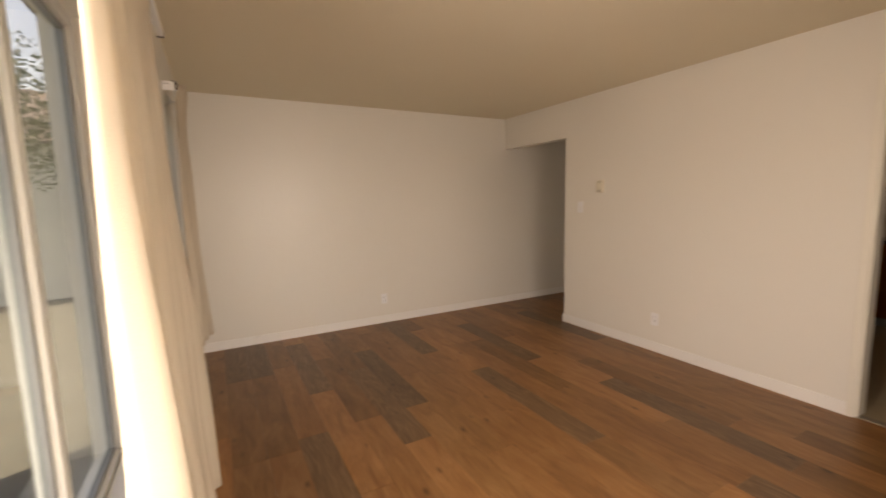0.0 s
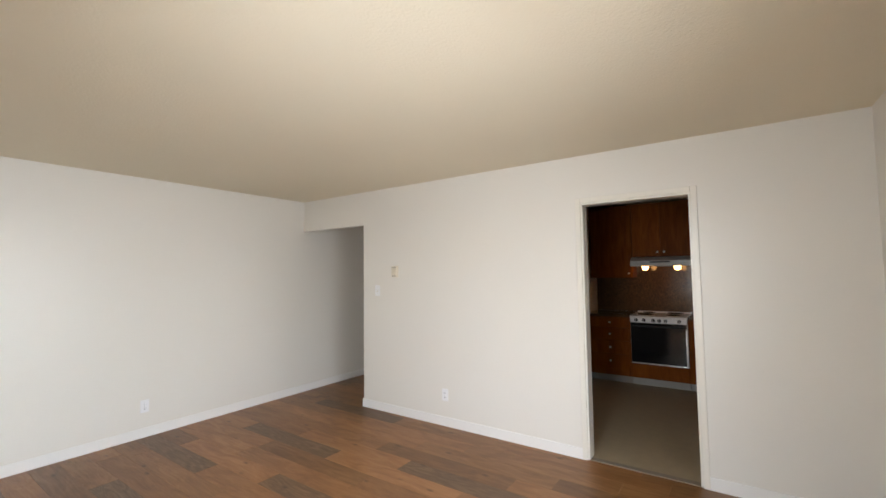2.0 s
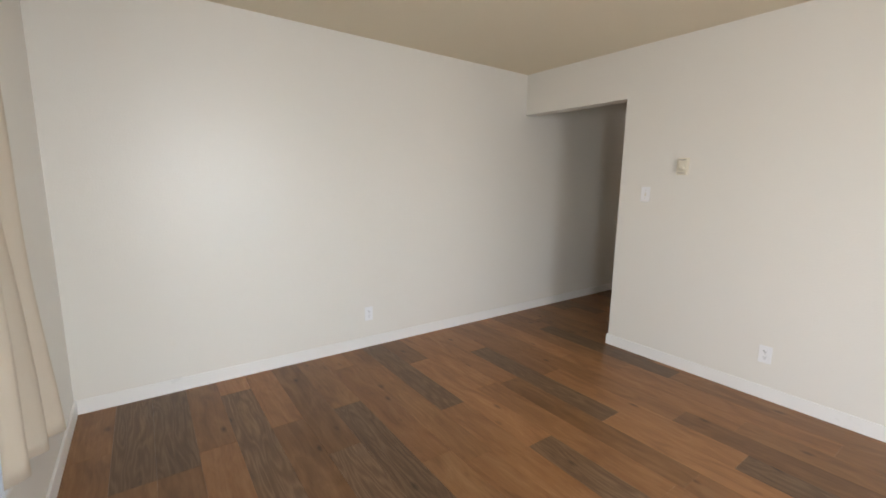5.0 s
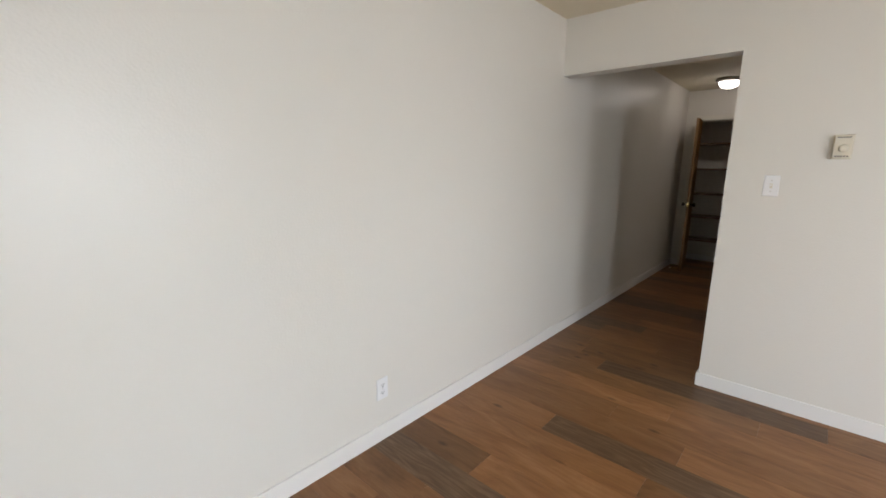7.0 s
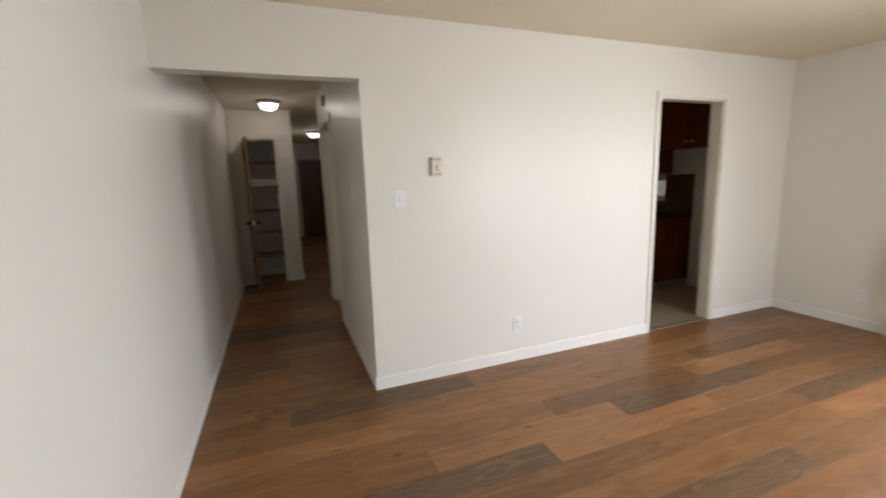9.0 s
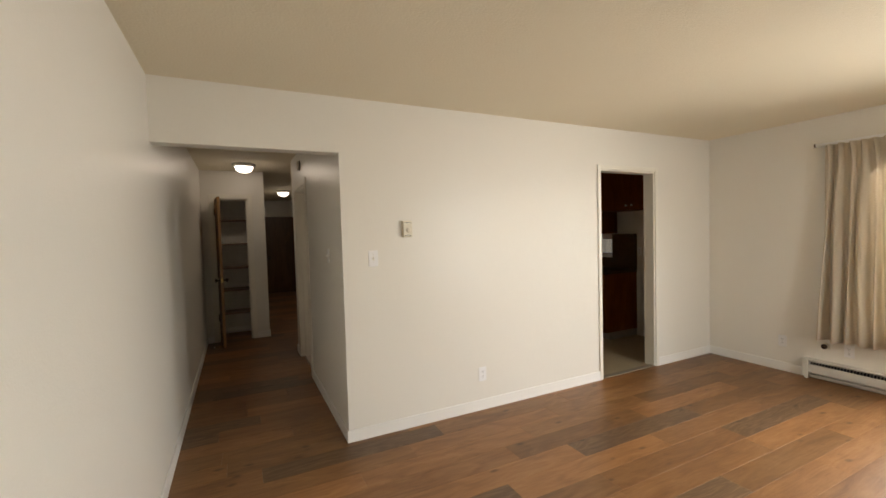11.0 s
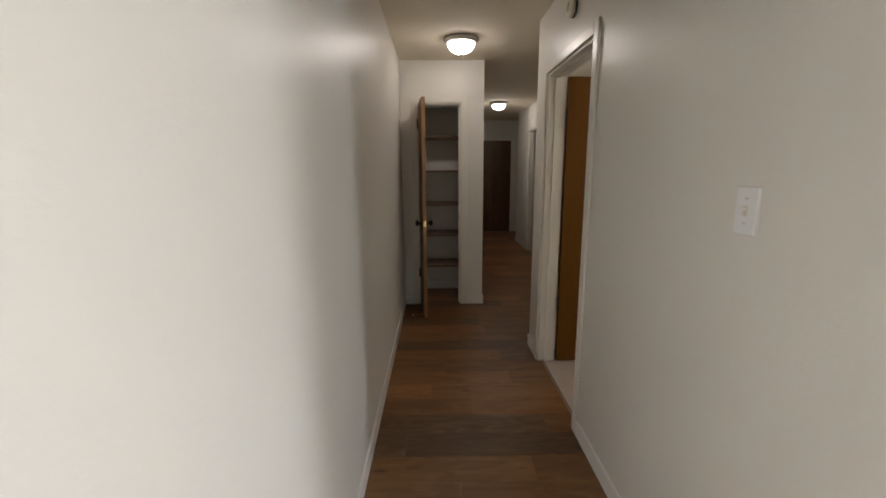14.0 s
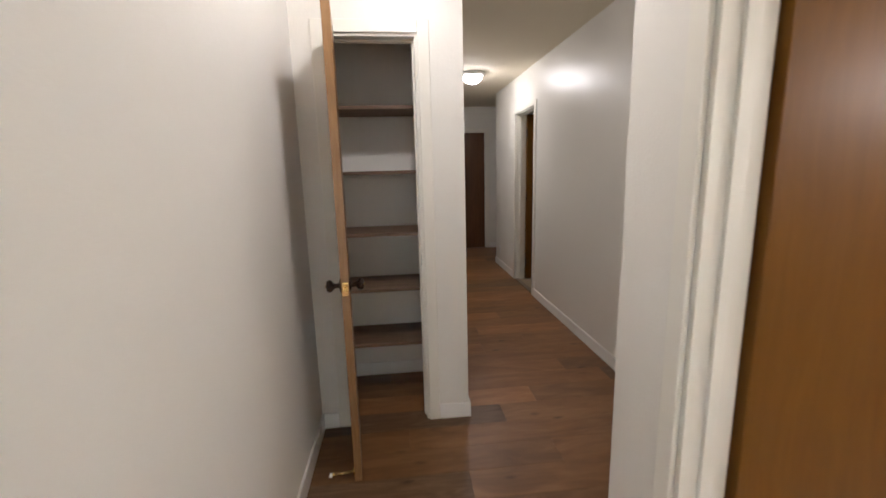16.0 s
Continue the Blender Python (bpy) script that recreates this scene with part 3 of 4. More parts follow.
th = thing("thermostat", pose(1.578, 0, 1.514), "cream plastic dial thermostat on the wall", "thermostat")
body = part("body", box_bm(-0.036, 0.036, -0.030, 0, -0.058, 0.058, bevel=0.004, segs=2), CREAM, th)
part("base_plate", box_bm(-0.040, 0.040, -0.006, 0, -0.062, 0.062, bevel=0.002), CREAM, th)
part("dial", turned([(0.020, 0), (0.020, 0.006), (0.017, 0.010), (0.006, 0.011)], Matrix.Translation((0.004, -0.030, -0.008)) @ pose(0, 0, 0, 90, 0, 0), 28), CREAM, th, "round dial")
for z in (0.047, -0.047):
    for i in range(5):
        part("vent_slot", box_bm(-0.026 + i * 0.011, -0.019 + i * 0.011, -0.0308, -0.0296, z - 0.0025, z + 0.0025), SLOT, th)

th = thing("door_chime", pose(XH, 1.93, 2.262, 0, 0, -90), "small round cream door chime high on the wall", "door chime")
out = pose(0, 0, 0, 90, 0, 0)
ch = part("cover", turned([(0.050, 0.008), (0.050, 0.024), (0.046, 0.031), (0.030, 0.034), (0.006, 0.034)], out, 32), CREAM, th)
part("base_ring", turned([(0.053, 0.0), (0.053, 0.006), (0.050, 0.009)], out, 32), SLOT, th, "dark base ring")
for i in range(4):
    part("grille_slot", box_bm(-0.018, 0.018, -0.0350, -0.0338, -0.019 + i * 0.011, -0.015 + i * 0.011), SLOT, ch)

# baseboard heater under the east window
th = thing("baseboard_heater", pose(XE, -1.95, 0.0, 0, 0, -90), "long cream enamel electric baseboard heater under the window", "heater")
L = 1.04
part("back_plate", box_bm(-L, L, -0.010, 0, 0.030, 0.190, bevel=0.002), HEATER, th)
part("top_cover", box_bm(-L + 0.01, L - 0.01, -0.068, -0.010, 0.172, 0.186, bevel=0.004), HEATER, th)
part("front_panel", box_bm(-L + 0.05, L - 0.05, -0.070, -0.062, 0.066, 0.140, bevel=0.002), HEATER, th)
part("lower_lip", box_bm(-L + 0.01, L - 0.01, -0.068, -0.010, 0.034, 0.044, bevel=0.003), HEATER, th)
part("end_cap", box_bm(-L, -L + 0.05, -0.072, -0.010, 0.030, 0.190, bevel=0.004), HEATER, th)
part("end_cap", box_bm(L - 0.05, L, -0.072, -0.010, 0.030, 0.190, bevel=0.004), HEATER, th)
bm = bmesh.new()
for i in range(90):
    x = -L + 0.06 + i * (2 * L - 0.12) / 89
    add_box(bm, x - 0.0006, x + 0.0006, -0.055, -0.015, 0.06, 0.155)
part("fin_stack", bm, SLOT, th, "dark heating fins")
part("foot", box_bm(-L + 0.012, -L + 0.04, -0.06, -0.012, 0.0, 0.034), HEATER, th)
part("foot", box_bm(L - 0.04, L - 0.012, -0.06, -0.012, 0.0, 0.034), HEATER, th)

th = thing("wall_valve", pose(XE, -1.065, 0.325, 0, 0, -90), "small round brown valve knob on the wall", "valve")
part("escutcheon", turned([(0.030, 0), (0.030, 0.004), (0.024, 0.008)], pose(0, 0, 0, 90, 0, 0), 20), CREAM, th)
part("valve_knob", turned([(0.010, 0.006), (0.010, 0.025), (0.022, 0.028), (0.024, 0.042), (0.018, 0.048)], pose(0, 0, 0, 90, 0, 0), 16), BRONZE, th)


# ---- windows ----
def window(name, axis, plane, u0, u1, z0, z1, mullions, label, fw=0.045, fd=0.06, grey=True):
    th = thing(name, Matrix(), label, "window", kind="structure")

    def slab(nm, ua, ub, za, zb, d0, d1, mat, par, lab=""):
        return part(nm, box_bm(plane + d0, plane + d1, ua, ub, za, zb, bevel=0.002) if axis == "x" else box_bm(ua, ub, plane + d0, plane + d1, za, zb, bevel=0.002), mat, par, lab)

    h = fd / 2
    slab("window_frame", u0, u1, z0, z0 + fw, -h, h, VINYLFRAME, th)
    slab("window_frame", u0, u1, z1 - fw, z1, -h, h, VINYLFRAME, th)
    slab("window_frame", u0, u0 + fw, z0 + fw, z1 - fw, -h, h, VINYLFRAME, th)
    slab("window_frame", u1 - fw, u1, z0 + fw, z1 - fw, -h, h, VINYLFRAME, th)
    cuts = [u0 + fw, *[c for mu in mullions for c in (mu - fw / 2, mu + fw / 2)], u1 - fw]
    for mu in mullions:
        slab("mullion", mu - fw / 2, mu + fw / 2, z0 + fw, z1 - fw, -h, h, VINYLFRAME, th)
    for a, b in zip(cuts[::2], cuts[1::2]):
        g = 0.016
        sash = slab("sash", a, b, z0 + fw, z0 + fw + g, -0.012, 0.012, ALU, th, "grey glazing bead")
        slab("sash_top", a, b, z1 - fw - g, z1 - fw, -0.012, 0.012, ALU, sash)
        slab("sash_side", a, a + g, z0 + fw + g, z1 - fw - g, -0.012, 0.012, ALU, sash)
        slab("sash_side", b - g, b, z0 + fw + g, z1 - fw - g, -0.012, 0.012, ALU, sash)
        pane = slab("pane", a + g, b - g, z0 + fw + g, z1 - fw - g, -0.002, 0.002, GLASS, sash)
        pane.visible_shadow = False
    return th


window("window_south_1", "y", YS - 0.23, *WS1, (), "white framed window behind a drawn cream curtain")
window("window_south_2", "y", YS - 0.23, *WS2, (3.10,), "wide white framed window with grey glazing beads")
window("window_east", "x", XE + 0.075, *WE, (-2.22,), "white framed window behind cream curtains")
window("window_kitchen", "x", XE + 0.075, 1.38, 2.40, 1.05, 1.37, (1.89,), "small white framed kitchen window")
for w_ in (WS1, WS2):
    solid("window_sill", box_bm(w_[0], w_[1], YS - 0.198, YS + 0.012, w_[2] + 0.001, w_[2] + 0.025, bevel=0.004), TRIM, "white painted window sill", "window sill")
solid("window_sill", box_bm(XE - 0.012, XE + 0.043, WE[0], WE[1], WE[2] - 0.001, WE[2] + 0.018, bevel=0.004), TRIM, "white painted window sill", "window sill")


# ---- curtains ----
def curtain(m, w_top, w_bot, z0, z1, folds, d_top, d_bot, seed, label, lean=0.0, group="cream curtains"):
    """Pleated cloth hanging from a rail; local x along the rail from 0, room at -y, rail line at y = 0."""
    rng = random.Random(seed)
    th = thing("curtain", m, label, "curtain", group)
    nu, nv = folds * 14, 34
    ph = [rng.uniform(-0.9, 0.9) for _ in range(folds + 2)]
    am = [rng.uniform(0.65, 1.25) for _ in range(folds + 2)]
    bm = bmesh.new()
    grid = []
    for j in range(nv + 1):
        v = j / nv
        z = z1 + (z0 - z1) * v
        drop = 1 - math.exp(-5 * v)
        row = []
        for i in range(nu + 1):
            u = i / nu
            k = u * folds
            a = am[int(k)] * (1 - k % 1) + am[int(k) + 1] * (k % 1)
            p = ph[int(k)] * (1 - k % 1) + ph[int(k) + 1] * (k % 1)
            w = w_top + (w_bot - w_top) * v
            pin = 0.5 - 0.5 * math.cos(2 * math.pi * k)
            pin = pin ** 3 if v < 0.06 else pin ** (3 - 2.2 * min(1, (v - 0.06) * 5))
            wave = d_top * pin * (1 - drop) - 0.036 * drop + (0.35 + 0.65 * v) * drop * d_bot * a * (0.5 + 0.5 * math.sin(2 * math.pi * k + p * v * 1.6)) + 0.006 * math.sin(9 * v + 5 * k)
            x = w * u + lean * drop * v + 0.012 * math.sin(4 * v + 3.1 * k) * drop
            row.append(bm.verts.new((x, -wave - 0.01, z + 0.006 * math.sin(3 * k) * v)))
        grid.append(row)
    for j in range(nv):
        for i in range(nu):
            bm.faces.new((grid[j][i], grid[j][i + 1], grid[j + 1][i + 1], grid[j + 1][i])).smooth = True
    ob = part("cloth", bm, CLOTH, th)
    so = ob.modifiers.new("thickness", "SOLIDIFY")
    so.thickness = 0.0022
    for i in range(folds):
        x = w_top * (i + 0.5) / folds
        part("hook", turned([(0.0025, z1 - 0.02), (0.0025, z1 + 0.022)], Matrix.Translation((x, -0.004, 0)), 8), STEEL, th)
    return th


def rail(name, m, length, z, brackets, label):
    th = thing(name, m, label, "curtain rail", kind="")
    part("track", box_bm(0, length, -0.012, 0.012, z, z + 0.028, bevel=0.003), PLASTIC, th)
    part("end_stop", box_bm(-0.012, 0, -0.014, 0.014, z - 0.003, z + 0.031, bevel=0.002), BRONZE, th)
    part("end_stop", box_bm(length, length + 0.012, -0.014, 0.014, z - 0.003, z + 0.031, bevel=0.002), BRONZE, th)
    for x in brackets:
        br = part("bracket", box_bm(x - 0.012, x + 0.012, 0.012, 0.052, z + 0.002, z + 0.010), PLASTIC, th)
        part("bracket_plate", box_bm(x - 0.016, x + 0.016, 0.049, 0.055, z - 0.03, z + 0.04, bevel=0.002), PLASTIC, br)
    return th


rail("curtain_rail", pose(5.05, YS + 0.055, 0.0, 0, 0, 180), 2.85, 2.175, (0.15, 1.4, 2.7), "white metal curtain track on wall brackets")
rl = rail("curtain_rail", pose(1.55, YS + 0.055, 0.0, 0, 0, 180), 0.93, 2.112, (0.45, 0.80), "short white curtain track with a return bracket")
rb = part("return_bracket", box_bm(-0.014, -0.004, -0.020, 0.055, 2.088, 2.140, bevel=0.003), PLASTIC, rl)
part("catch", box_bm(-0.017, -0.012, -0.018, -0.007, 2.091, 2.136, bevel=0.002), BRONZE, rb, "dark metal catch")
for i in range(2):
    part("screw", box_bm(-0.016, -0.013, 0.020 + i * 0.020, 0.026 + i * 0.020, 2.120, 2.126, bevel=0.001), BRONZE, rb)
rail("curtain_rail", pose(XE - 0.055, -1.00, 0.0, 0, 0, -90), 2.45, 2.165, (0.15, 1.2, 2.3), "white metal curtain track on wall brackets")
curtain(pose(1.53, YS + 0.055, 0, 0, 0, 180), 0.40, 0.37, 0.52, 2.14, 3, 0.045, 0.10, 3, "cream cloth curtain drawn aside, hanging near the corner")
curtain(pose(3.75, YS + 0.055, 0, 0, 0, 180), 0.80, 1.00, 0.39, 2.18, 6, 0.04, 0.125, 8, "cream pleated cloth curtain gathered in mid window")
curtain(pose(4.92, YS + 0.055, 0, 0, 0, 180), 0.62, 0.745, 0.39, 2.18, 6, 0.035, 0.055, 21, "cream pleated cloth curtain drawn aside by the window's end")
curtain(pose(XE - 0.055, -1.07, 0, 0, 0, -90), 0.52, 0.66, 0.39, 2.17, 7, 0.05, 0.10, 5, "cream pleated cloth curtain drawn aside above the heater", lean=-0.03)
curtain(pose(XE - 0.055, -2.86, 0, 0, 0, -90), 0.45, 0.52, 0.39, 2.17, 6, 0.04, 0.07, 12, "cream pleated cloth curtain drawn aside above the heater")


# ---- kitchen ----
def pull(parent, x, y, z):
    part("pull", turned([(0.006, 0), (0.006, 0.012), (0.014, 0.018), (0.015, 0.024), (0.008, 0.027)], Matrix.Translation((x, y, z)) @ pose(0, 0, 0, 90, 0, 0), 14), STEEL, parent, "small nickel pull")


def base_cabinet(m, w, d, fronts, label, toe=0.10, top=0.87):
    """Local: front face at y = 0 looking to -y, x from 0 to w; fronts are (x0, x1, z0, z1, pull x, pull z)."""
    th = thing("base_cabinet", m, label, "cabinet", "kitchen base cabinets")
    part("body", box_bm(0, w, 0.002, d, toe, top, bevel=0.001), CABINET, th)
    part("toe_kick", box_bm(0.002, w - 0.002, 0.06, d, 0, toe), COVE, th, "grey vinyl cove base")
    for x0, x1, z0, z1, px, pz in fronts:
        f = part("drawer_front" if z1 - z0 < 0.3 else "door", box_bm(x0, x1, -0.018, 0.002, z0, z1, bevel=0.003, segs=2), CABINET, th)
        if px is not None:
            pull(f, px, -0.018, pz)


def wall_cabinet(m, w, d, z0, z1, doors, label):
    th = thing("wall_cabinet", m, label, "cabinet", "kitchen wall cabinets")
    part("body", box_bm(0, w, 0.002, d, z0, z1, bevel=0.001), CABINET, th)
    s = w / doors
    for i in range(doors):
        f = part("door", box_bm(i * s + 0.004, (i + 1) * s - 0.004, -0.018, 0.002, z0 + 0.006, z1 - 0.02, bevel=0.003, segs=2), CABINET, th)
        pull(f, (i + 1) * s - 0.04 if i % 2 == 0 else i * s + 0.04, -0.018, z0 + 0.06)


YB = 2.52   # front of the north run
base_cabinet(pose(XK0, YB, 0), 0.56, YK - YB, [(0.015, 0.545, 0.735, 0.858, 0.31, 0.80), (0.015, 0.545, 0.565, 0.725, 0.31, 0.645), (0.015, 0.545, 0.385, 0.555, 0.31, 0.47), (0.015, 0.545, 0.115, 0.375, 0.31, 0.295)], "amber-brown wooden base cabinet with four drawers beside the stove")
base_cabinet(pose(3.44, YB, 0), 0.66, YK - YB, [(0.012, 0.648, 0.115, 0.275, None, 0)], "brown wooden cabinet carrying the built-in stove", top=0.28)
base_cabinet(pose(4.10, YB, 0), 0.62, YK - YB, [(0.012, 0.608, 0.70, 0.855, 0.13, 0.78), (0.012, 0.608, 0.115, 0.69, 0.08, 0.62)], "amber-brown wooden base cabinet with drawer and door")
base_cabinet(pose(4.72, 2.50, 0, 0, 0, -90), 0.76, XE - 4.72, [(0.012, 0.375, 0.115, 0.855, 0.33, 0.75), (0.385, 0.748, 0.115, 0.855, 0.43, 0.75)], "amber-brown wooden base cabinet under the sink window")
base_cabinet(pose(4.72, 1.74, 0, 0, 0, -90), 0.76, XE - 4.72, [(0.012, 0.748, 0.70, 0.855, 0.38, 0.78), (0.012, 0.375, 0.115, 0.69, 0.33, 0.62), (0.385, 0.748, 0.115, 0.69, 0.43, 0.62)], "amber-brown wooden base cabinet at the run's end")
for a in ((XK0, 3.44, YB - 0.02, YK), (4.10, XE, YB - 0.02, YK), (4.70, XE, 0.97, YB - 0.02)):
    solid("countertop", box_bm(*a, 0.871, 0.905, bevel=0.004, segs=2), GRANITE, "dark brown speckled granite kitchen countertop", "countertop", kind="")
solid("backsplash", box_bm(XK0, XE, YK - 0.014, YK, 0.906, 1.66), GRANITE, "polished brown speckled granite backsplash", "backsplash")
outlet(pose(XE, 0.925, 1.15, 0, 0, -90), "brown wall outlet beside the kitchen cabinets")
solid("backsplash_2", box_bm(XE - 0.014, XE, 0.97, YK - 0.014, 0.906, 1.05), GRANITE, "polished brown speckled granite backsplash", "backsplash")
solid("backsplash_3", box_bm(XE - 0.014, XE, 0.97, 1.375, 1.05, 1.39), GRANITE, "polished brown speckled granite backsplash", "backsplash")
wall_cabinet(pose(XK0, 2.79, 0), 0.565, YK - 2.79 - 0.016, 1.39, 2.40, 1, "tall dark amber wooden wall cabinet with one door")
wall_cabinet(pose(3.45, 2.79, 0), 0.71, YK - 2.79, 1.67, 2.40, 2, "dark amber wooden wall cabinet over the range hood")
wall_cabinet(pose(4.165, 2.79, 0), 0.80, YK - 2.79 - 0.016, 1.39, 2.40, 2, "tall dark amber wooden wall cabinet with two doors")
wall_cabinet(pose(4.97, 2.78, 0, 0, 0, -90), 1.50, XE - 4.97 - 0.016, 1.40, 2.40, 3, "dark amber wooden wall cabinets over the sink window")
wall_cabinet(pose(4.97, 1.27, 0, 0, 0, -90), 0.95, XE - 4.97, 1.70, 2.40, 2, "short dark amber wooden wall cabinet over an empty bay")

# built-in stove
th = thing("stove", pose(3.77, YB, 0.285), "white enamel electric stove with black glass oven door", "stove")
part("body", box_bm(-0.325, 0.325, 0.0, 0.58, 0.0, 0.60, bevel=0.003), ENAMEL, th)
od = part("oven_door", box_bm(-0.318, 0.318, -0.030, -0.001, 0.012, 0.525, bevel=0.004, segs=2), BLACKGLASS, th, "black glass oven door")
part("door_trim", box_bm(-0.318, 0.318, -0.034, -0.028, 0.006, 0.020, bevel=0.002), STEEL, od, "bright metal trim")
for x in (0.306,):
    part("side_trim", box_bm(x, x + 0.012, -0.033, -0.028, 0.012, 0.47, bevel=0.002), STEEL, od, "bright metal trim")
part("oven_window", box_bm(-0.20, 0.20, -0.0315, -0.0295, 0.11, 0.38), BLACKGLASS, od)
hd = part("handle", box_bm(-0.29, 0.29, -0.062, -0.046, 0.480, 0.500, bevel=0.006, segs=2), IRON, od, "black bar handle")
for x in (-0.25, 0.25):
    part("handle_post", box_bm(x - 0.01, x + 0.01, -0.048, -0.029, 0.482, 0.498), IRON, hd)
pn = part("control_panel", box_bm(-0.325, 0.325, -0.034, 0.0, 0.528, 0.598, bevel=0.008, segs=2), ENAMEL, th, "white control panel")
for x in (-0.25, -0.16, -0.05, 0.02, 0.09, 0.24):
    k = part("knob", turned([(0.022, 0), (0.020, 0.012), (0.017, 0.022), (0.006, 0.024)], Matrix.Translation((x, -0.034, 0.563)) @ pose(0, 0, 0, 90, 0, 0), 18), IRON, pn, "black control knob")
    part("grip", box_bm(x - 0.003, x + 0.003, -0.064, -0.052, 0.546, 0.580, bevel=0.001), STEEL, k)
part("cooktop", box_bm(-0.33, 0.33, -0.02, 0.585, 0.594, 0.612, bevel=0.006, segs=2), ENAMEL, th, "white enamel cooktop")
for x, y, r in ((-0.16, 0.14, 0.10), (0.16, 0.14, 0.08), (-0.16, 0.42, 0.08), (0.16, 0.42, 0.10)):
    bw = part("drip_bowl", turned([(r + 0.015, 0.612), (r + 0.013, 0.618), (r, 0.614), (0.02, 0.613)], Matrix.Translation((x, y, 0)), 28), STEEL, th)
    bm = bmesh.new()
    for ring in range(4):
        rr = r * (0.28 + 0.22 * ring)
        pts = [(rr * math.cos(2 * math.pi * i / 28), rr * math.sin(2 * math.pi * i / 28)) for i in range(28)]
        rows_ = []
        for px, py in pts:
            s = math.hypot(px, py)
            rows_.append([bm.verts.new((x + px * (s + o) / s, y + py * (s + o) / s, zz)) for o, zz in ((-0.006, 0.621), (0, 0.627), (0.006, 0.621))])
        for i in range(28):
            p, q = rows_[i], rows_[(i + 1) % 28]
            bm.faces.new((p[0], p[1], q[1], q[0]))
            bm.faces.new((p[1], p[2], q[2], q[1]))
            bm.faces.new((p[2], p[0], q[0], q[2]))
    part("burner_coil", bm, IRON, bw, "black coil burner")

part("backguard", box_bm(-0.33, 0.33, 0.555, 0.583, 0.610, 0.630, bevel=0.006, segs=2), ENAMEL, th, "low white rear upstand")

# range hood
th = thing("range_hood", pose(3.805, 2.62, 1.53), "almond metal range hood with two lit lamps", "range hood")
bm = bmesh.new()
prof = [(0.0, 0.02), (0.0, 0.085), (0.10, 0.135), (0.485, 0.135), (0.485, 0.02)]
ra, rb = ([bm.verts.new((x, y, z)) for y, z in prof] for x in (-0.355, 0.355))
bm.faces.new(ra)
bm.faces.new(rb[::-1])
for i in range(5):
    bm.faces.new((ra[i], ra[(i + 1) % 5], rb[(i + 1) % 5], rb[i]))
hood = part("canopy", bm, HOOD, th)
part("front_lip", box_bm(-0.355, 0.355, -0.006, 0.004, 0.012, 0.05, bevel=0.003), HOOD, th, "almond front lip")
part("control_strip", box_bm(-0.12, 0.12, -0.008, -0.002, 0.058, 0.074), IRON, th)
for x in (-0.19, 0.19):
    part("lamp_cup", turned([(0.040, 0.022), (0.042, 0.0), (0.036, -0.030), (0.022, -0.042), (0.004, -0.045)], Matrix.Translation((x, 0.12, 0)), 22), HOODLAMP, th, "glowing amber lamp cup")
part("grease_filter", box_bm(-0.12, 0.12, 0.06, 0.42, 0.012, 0.022), STEEL, th)


# ---- outside ----
solid("ground", box_bm(-120, 120, -120, 120, -0.80, -0.60), GROUND, "dry grassy ground outside the flat", "ground")
th = thing("neighbour_house", pose(-7.5, -7.0, -0.6, 0, 0, -72), "pale stucco house beyond the garden", "house", kind="")
part("wall", box_bm(-9, 9, -4, 0, 0, 3.4), STUCCO, th)
bm = bmesh.new()
a = [bm.verts.new(p) for p in ((-9.5, 0.5, 3.4), (9.5, 0.5, 3.4), (9.5, -4.5, 3.4), (-9.5, -4.5, 3.4), (-9.5, -2, 4.9), (9.5, -2, 4.9))]
for f in ((0, 1, 5, 4), (2, 3, 4, 5), (0, 4, 3), (1, 2, 5), (0, 3, 2, 1)):
    bm.faces.new([a[i] for i in f])
part("roof", bm, ROOFING, th)
for x in (-6, -2.5, 1.5, 5.5):
    wn_ = part("window", box_bm(x - 0.6, x + 0.6, -0.03, 0.03, 1.2, 2.4), VINYLFRAME, th)
    part("pane", box_bm(x - 0.54, x + 0.54, 0.03, 0.04, 1.26, 2.34), BLACKGLASS, wn_)


# fence is made up, to keep bright sky out of the kitchen window
fence = thing("fence", pose(7.0, 0.3, -0.6, 0, 0, 90), "made-up tall dark board fence that dims the kitchen window's view", "fence")
for i in range(30):
    part("board", box_bm(i * 0.145, i * 0.145 + 0.138, 0.0, 0.022, 0.05, 3.3 + 0.01 * (i % 3), bevel=0.003), DIM_BOARDS, fence)
for z in (0.4, 1.7, 3.0):
    part("cross_rail", box_bm(-0.03, 4.36, -0.045, 0.0, z, z + 0.09, bevel=0.004), DIM_BOARDS, fence)
for x in (0.0, 1.45, 2.9, 4.3):
    part("post", box_bm(x - 0.045, x + 0.045, -0.135, -0.045, 0.0, 3.35, bevel=0.006), DIM_BOARDS, fence)


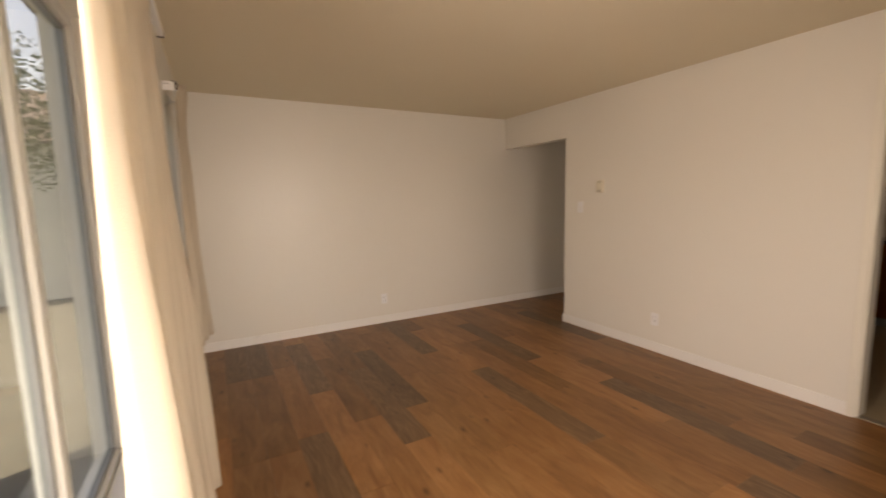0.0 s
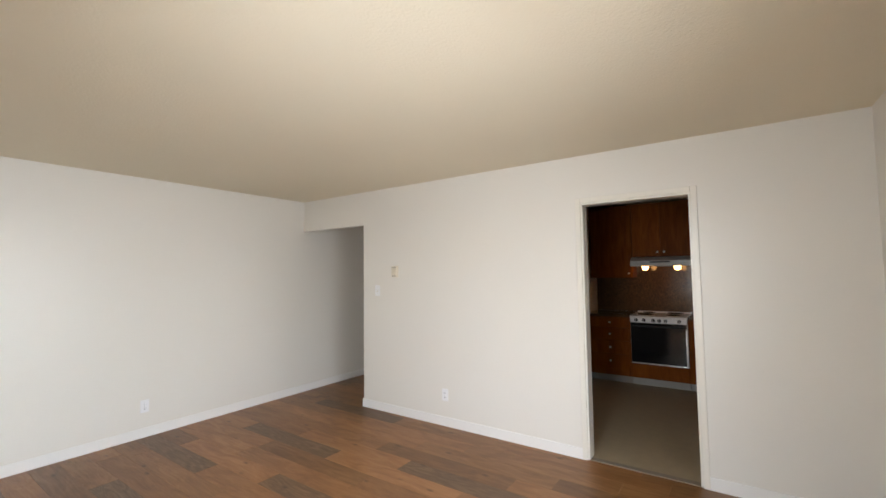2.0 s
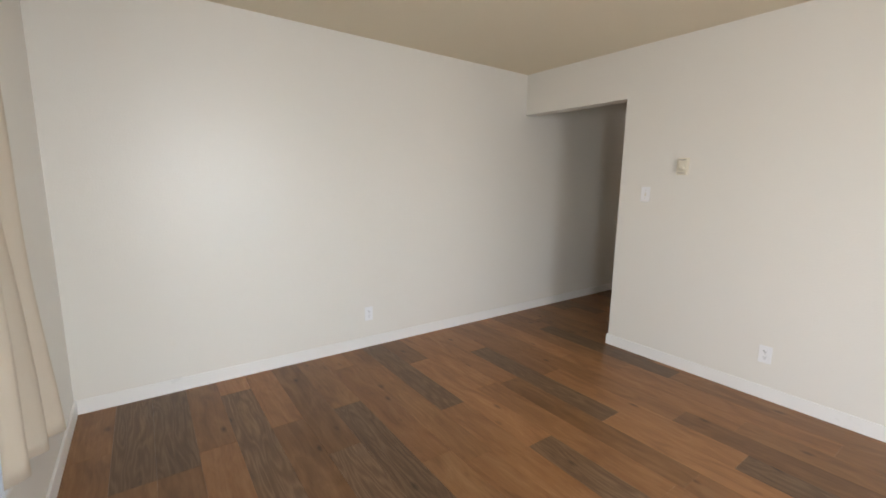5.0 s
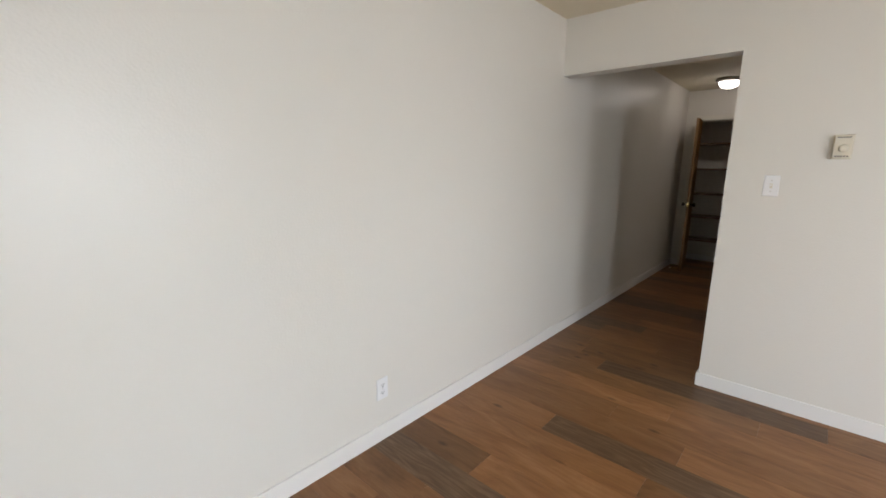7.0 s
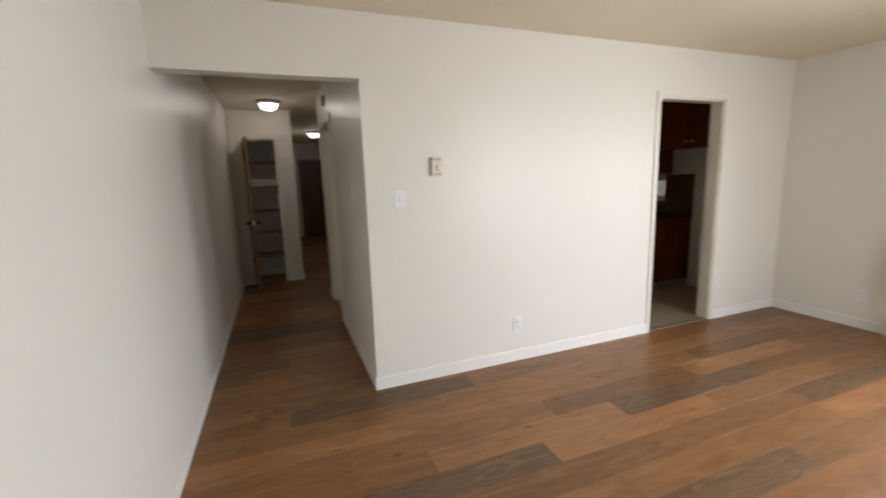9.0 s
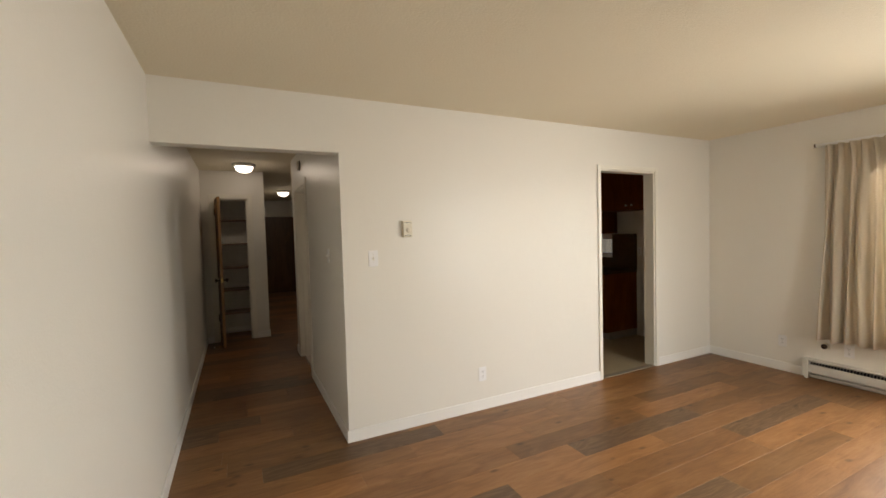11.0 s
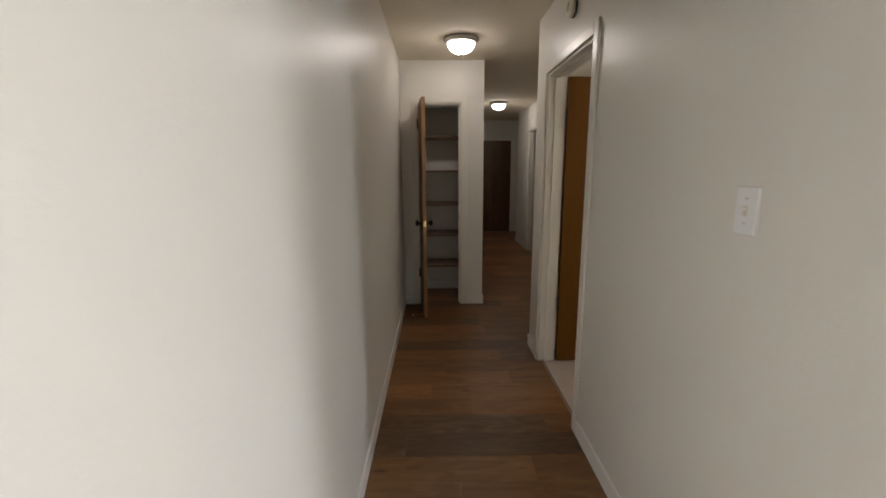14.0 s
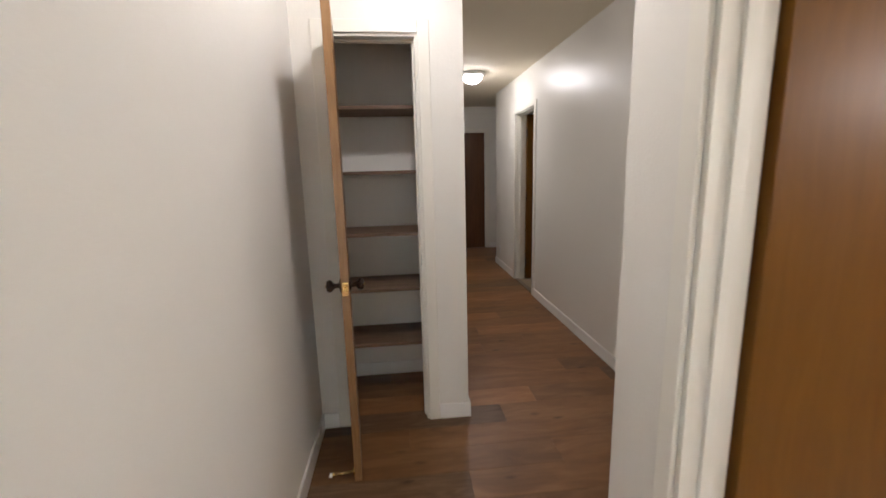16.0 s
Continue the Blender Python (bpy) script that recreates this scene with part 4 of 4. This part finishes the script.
def tree(m, height, spread, seed, label):
    rng = random.Random(seed)
    th = thing("tree", m, label, "tree", "garden trees")
    bm = bmesh.new()
    add_turned(bm, [(0.14, 0), (0.10, height * 0.25), (0.07, height * 0.5), (0.02, height * 0.9)], n=10)
    for _ in range(9):
        z = rng.uniform(height * 0.3, height * 0.75)
        q = Euler((radians(rng.uniform(35, 65)), 0, rng.uniform(0, 6.3))).to_matrix().to_4x4()
        add_turned(bm, [(0.045, 0), (0.03, spread * 0.5), (0.006, spread * 0.9)], Matrix.Translation((0, 0, z)) @ q, 7)
    part("trunk", bm, BARK, th)
    vs, fs = [], []
    for _ in range(9000):
        d = Vector((rng.gauss(0, 1), rng.gauss(0, 1), rng.gauss(0, 1))).normalized()
        r = spread * (0.45 + 0.6 * noise.noise(d * 1.7 + Vector((seed, 0, 0))) + rng.uniform(0, 0.4))
        c = Vector((d.x * r, d.y * r, height * 0.68 + d.z * r * 0.85))
        t1 = Vector((rng.gauss(0, 1), rng.gauss(0, 1), rng.gauss(0, 1))).normalized() * 0.05
        t2 = t1.orthogonal().normalized() * 0.028
        k = len(vs)
        vs += [c - t1, c + t2, c + t1, c - t2]
        fs.append((k, k + 1, k + 2, k + 3))
    me = bpy.data.meshes.new("crown")
    me.from_pydata([tuple(v) for v in vs], [], fs)
    me.materials.append(LEAF)
    ob = new("crown", me)
    ob.parent = th


tree(pose(-4.6, -7.2, -0.6), 5.0, 2.0, 4, "leafy green garden tree near the window")
tree(pose(0.5, -12.5, -0.6), 5.2, 2.0, 9, "leafy green garden tree near the house")

# ---- floor boards, 17.85 cm wide and 1.22 m long, running east to west ----
floor = thing("floor", Matrix(), "brown wood-look plank floor in mixed tones", "floor", kind="structure")
PW, PL, Y0 = 0.1785, 1.22, 1.905
cache = {}


def plank_mesh(length, width, mat):
    key = (round(length, 3), round(width, 3), mat.name)
    if key not in cache:
        g, c, d = 0.0003, 0.0006, 0.013
        x0, x1, y0, y1 = g, length - g, g, width - g
        vs = [(x0, y0, -d), (x1, y0, -d), (x1, y1, -d), (x0, y1, -d), (x0, y0, -c), (x1, y0, -c), (x1, y1, -c), (x0, y1, -c),
              (x0 + c, y0 + c, 0), (x1 - c, y0 + c, 0), (x1 - c, y1 - c, 0), (x0 + c, y1 - c, 0)]
        fs = [(8, 9, 10, 11)] + [(i, (i + 1) % 4, 4 + (i + 1) % 4, 4 + i) for i in range(4)] + [(4 + i, 4 + (i + 1) % 4, 8 + (i + 1) % 4, 8 + i) for i in range(4)]
        me = bpy.data.meshes.new("plank")
        me.from_pydata(vs, [], fs)
        me.materials.append(mat)
        cache[key] = me
    return cache[key]


# rows whose board joints are known: row -> (one joint's x, set of dark boards counted from that joint)
KNOWN = {-20: (1.71, {0}), -24: (0.78, {0}), -16: (2.41, {0}), -21: (1.16, {-1}), -17: (0.57, {0}), -18: (3.55, {0}), -15: (0.80, {}), -30: (0.91, {-1}), -29: (0.91, {-1}), -19: (2.30, {}), -22: (0.40, {}), -23: (1.50, {}), -25: (1.175, {0}), 4: (0.90, {-1, 0, 1}), 3: (0.82, {0}), 2: (0.395, {}), 1: (0.84, {}), 0: (0.30, {}), -1: (0.55, {}), -2: (0.95, {-1})}


def spans(y):
    if y < 0.06:
        return ((0.0, XE),)
    if y < YJ:
        return ((0.0, XH + 0.03),)
    if y < 3.84:
        return ((0.0, XR),)
    if y < 4.37:
        return ((0.0, 0.66), (XL, XR))
    return ((XL, XR if y < YA else XA),)


rng = random.Random(11)
row = -31
while Y0 + row * PW < YF:
    y = Y0 + row * PW
    ya, yb = max(y, YS), min(y + PW, YF)
    joint, darks = KNOWN.get(row, (rng.uniform(0, PL), None))
    for s0, s1 in spans(y + PW / 2):
        k = math.floor((s0 - joint) / PL)
        while joint + k * PL < s1:
            xa, xb = max(s0, joint + k * PL), min(s1, joint + (k + 1) * PL)
            pick = rng.random()
            if darks is not None:
                mat = PLANK_DARK if k in darks else (PLANK_WARM if pick < 0.5 else PLANK_MID)
            else:
                mat = PLANK_DARK if pick < 0.09 else PLANK_WARM if pick < 0.52 else PLANK_MID
            if xb - xa > 0.01 and yb - ya > 0.01:
                ob = new("plank", plank_mesh(xb - xa, yb - ya, mat))
                ob.parent = floor
                ob.location = (xa, ya, 0)
            k += 1
    row += 1
